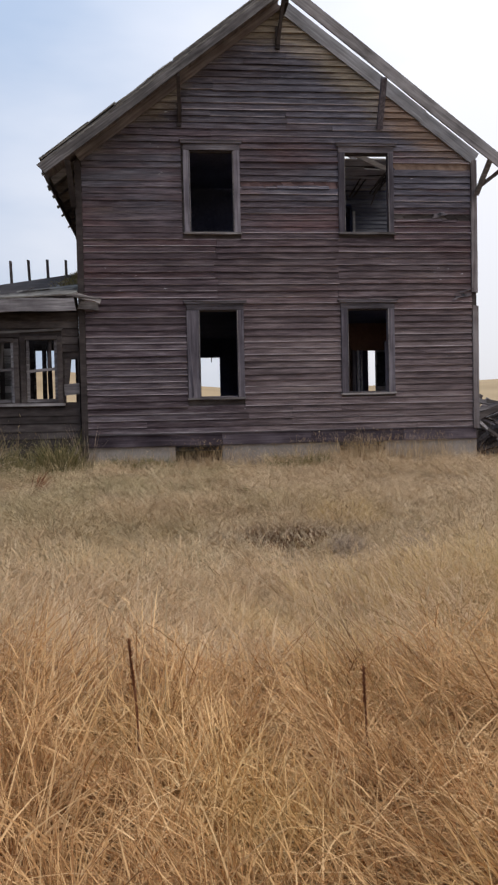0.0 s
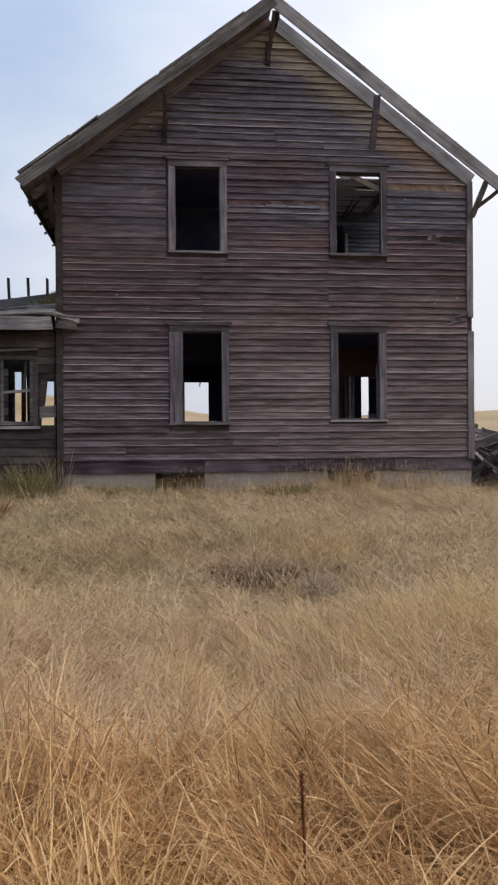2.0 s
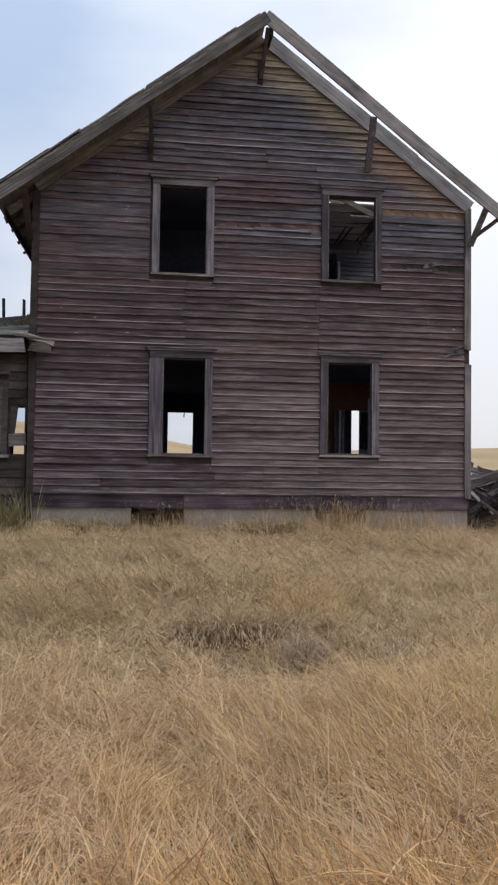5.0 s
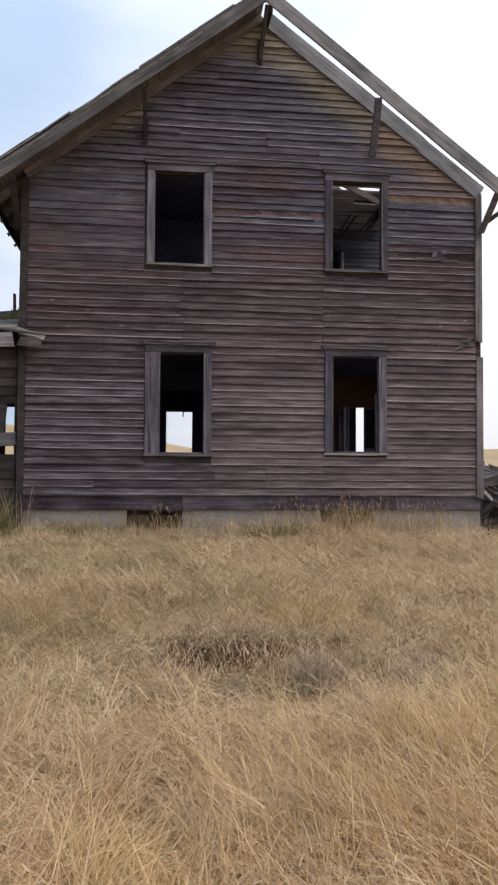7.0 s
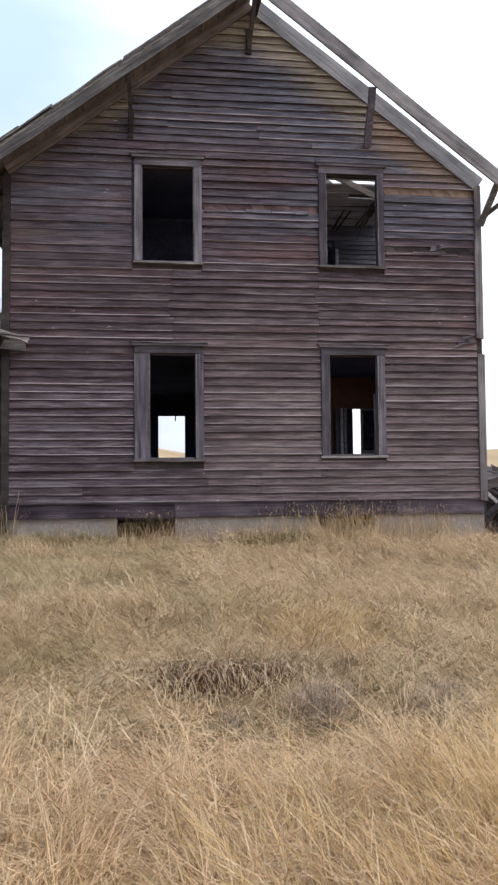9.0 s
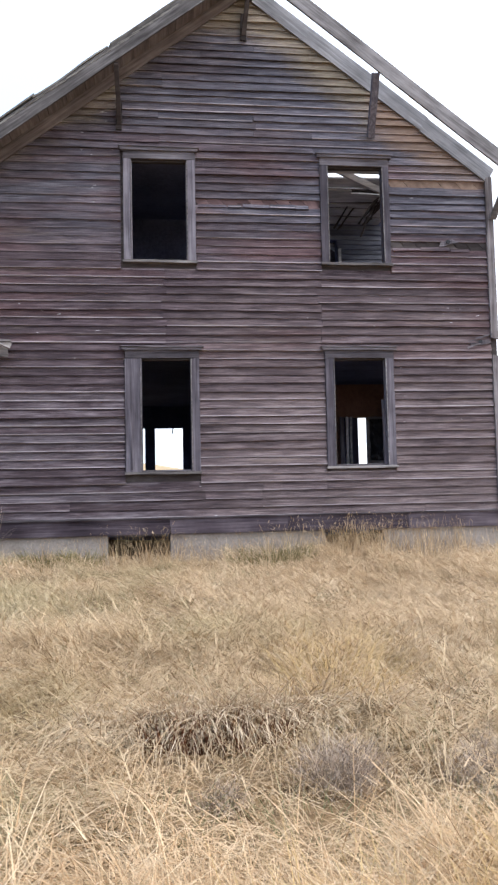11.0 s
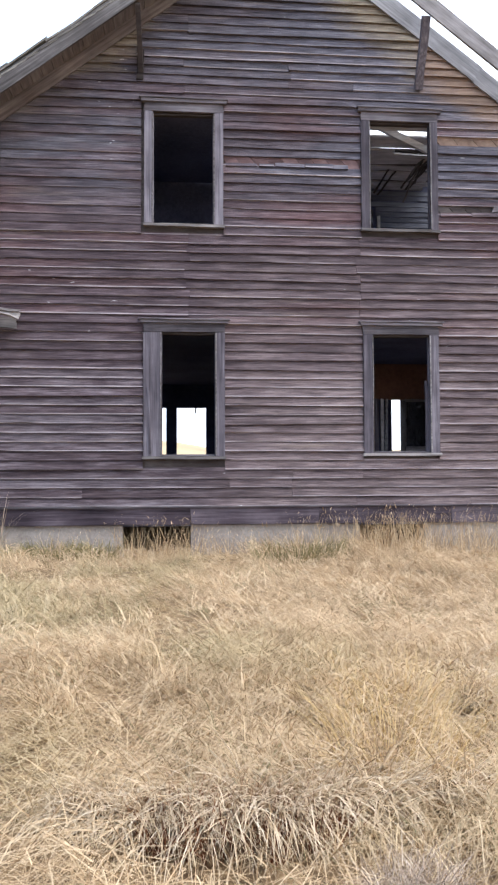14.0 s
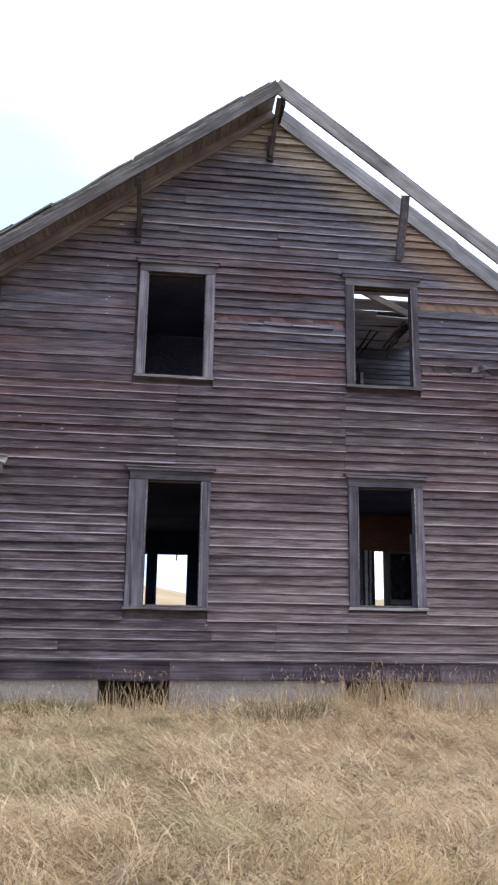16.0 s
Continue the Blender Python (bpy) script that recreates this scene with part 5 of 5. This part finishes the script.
def dead_bush(x, y, rx, rz, n, label):
    """A dead grey bush: short woody stems from one root and a dome of fine curved twigs."""
    base = float(ground_z(np.array([x]), np.array([y]))[0])
    bush = group_of("dead_bush", label, "bush", "dead bushes")
    for k in range(7):
        a, e = k * 0.9 + G.uniform(0, 0.5), G.uniform(0.5, 1.3)
        d = Vector((math.cos(a) * math.cos(e) * rx, math.sin(a) * math.cos(e) * rx, math.sin(e) * rz)) * 0.8
        part("stem", plank((x, y, base - 0.02), Vector((x, y, base)) + d, 0.008, 0.008, (0, -1, 0), 4, 0.008, 0.0, taper=0.4), TWIG, bush)
    az, el = G.uniform(0, 2 * np.pi, n), np.arcsin(G.uniform(0.03, 1.0, n))
    rad = G.uniform(0.25, 0.95, n)
    px, py = x + np.cos(az) * np.cos(el) * rx * rad, y + np.sin(az) * np.cos(el) * rx * rad
    pz = base + np.sin(el) * rz * rad
    v, f, tip = strips(np.stack((px, py, pz), 1), az + G.normal(0, 1.9, n), G.uniform(0.3, 1.6, n), G.uniform(0.07, 0.22, n) * rx / 0.3, G.uniform(0.0018, 0.0038, n), G.uniform(-0.3, 1.0, n), 4, twist=G.uniform(0, 3.14, n))
    crown = mesh_of("twig_crown", [(v, f)], TWIG, "", "", kind="")
    crown.parent = bush


dead_bush(1.48, 6.58, 0.23, 0.19, 1700, "grey dead tumbleweed bush low in the grass")
dead_bush(2.08, 6.42, 0.24, 0.18, 1500, "grey dead tumbleweed bush low in the grass")
dead_bush(1.0, 6.45, 0.12, 0.10, 600, "small dark dead bush low in the grass")
clump("climbing_vine", -1.5, 14.28, 60, 0.16, 0.4, 0.95, 0.008, 0.016, TWIG, "bare grey twigs climbing the house corner", "twigs", 0.15, 0.5)


def dock_stalk(x, y, h, lean):
    """A dry dock stalk: one thin stem with a rusty seed spike."""
    base = float(ground_z(np.array([x]), np.array([y]))[0])
    st = group_of("dock_stalk", "dry dock stalk with a rust-brown seed spike", "plant", "dock stalks")
    stem = part("stem", plank((x, y, base - 0.02), (x + lean, y, base + h), 0.005, 0.005, (0, -1, 0), 5, 0.008), RUST, st)
    n = 260
    s = G.uniform(0.72, 1.0, n)
    root = np.stack((x + lean * s, np.full(n, y), base + h * s), 1)
    v, f, _ = strips(root, G.uniform(0, 6.28, n), G.uniform(0.2, 1.3, n), G.uniform(0.005, 0.024, n), G.uniform(0.003, 0.007, n), G.uniform(0, 0.5, n), 2, twist=G.uniform(0, 3.14, n))
    o = mesh_of("seed_spike", [(v, f)], RUST, "", "", kind="")
    o.parent = stem


for x, y, h, lean in ((-0.13, 2.75, 0.58, -0.03), (0.68, 2.75, 0.46, -0.01)):
    dock_stalk(x, y, h, lean)
for k, (x, y, az, ln) in enumerate(((-0.05, 3.0, 1.4, 0.85), (-0.10, 2.95, 2.2, 0.75), (-0.45, 3.1, 0.4, 0.8), (1.3, 2.8, 2.6, 0.8), (-1.6, 6.0, 0.3, 0.9))):
    v, f, tip = strips(np.array([[x, y, float(ground_z(np.array([x]), np.array([y]))[0])]]), np.array([az]), np.array([0.12 + 0.1 * k]), np.array([ln]), np.array([0.006]), np.array([0.15]), 4)
    v2, f2, _ = strips(np.repeat(tip, 14, 0) - np.linspace(0, 0.07, 14)[:, None] * (0.2, 0, 1), G.uniform(0, 6.28, 14), G.uniform(0.3, 1.0, 14), np.full(14, 0.03), np.full(14, 0.006), np.full(14, 0.3), 2)
    mesh_of("wheatgrass", [(v, f), (v2, f2)], PALE, "single tall pale grass stem with a seed head", "grass", kind="")
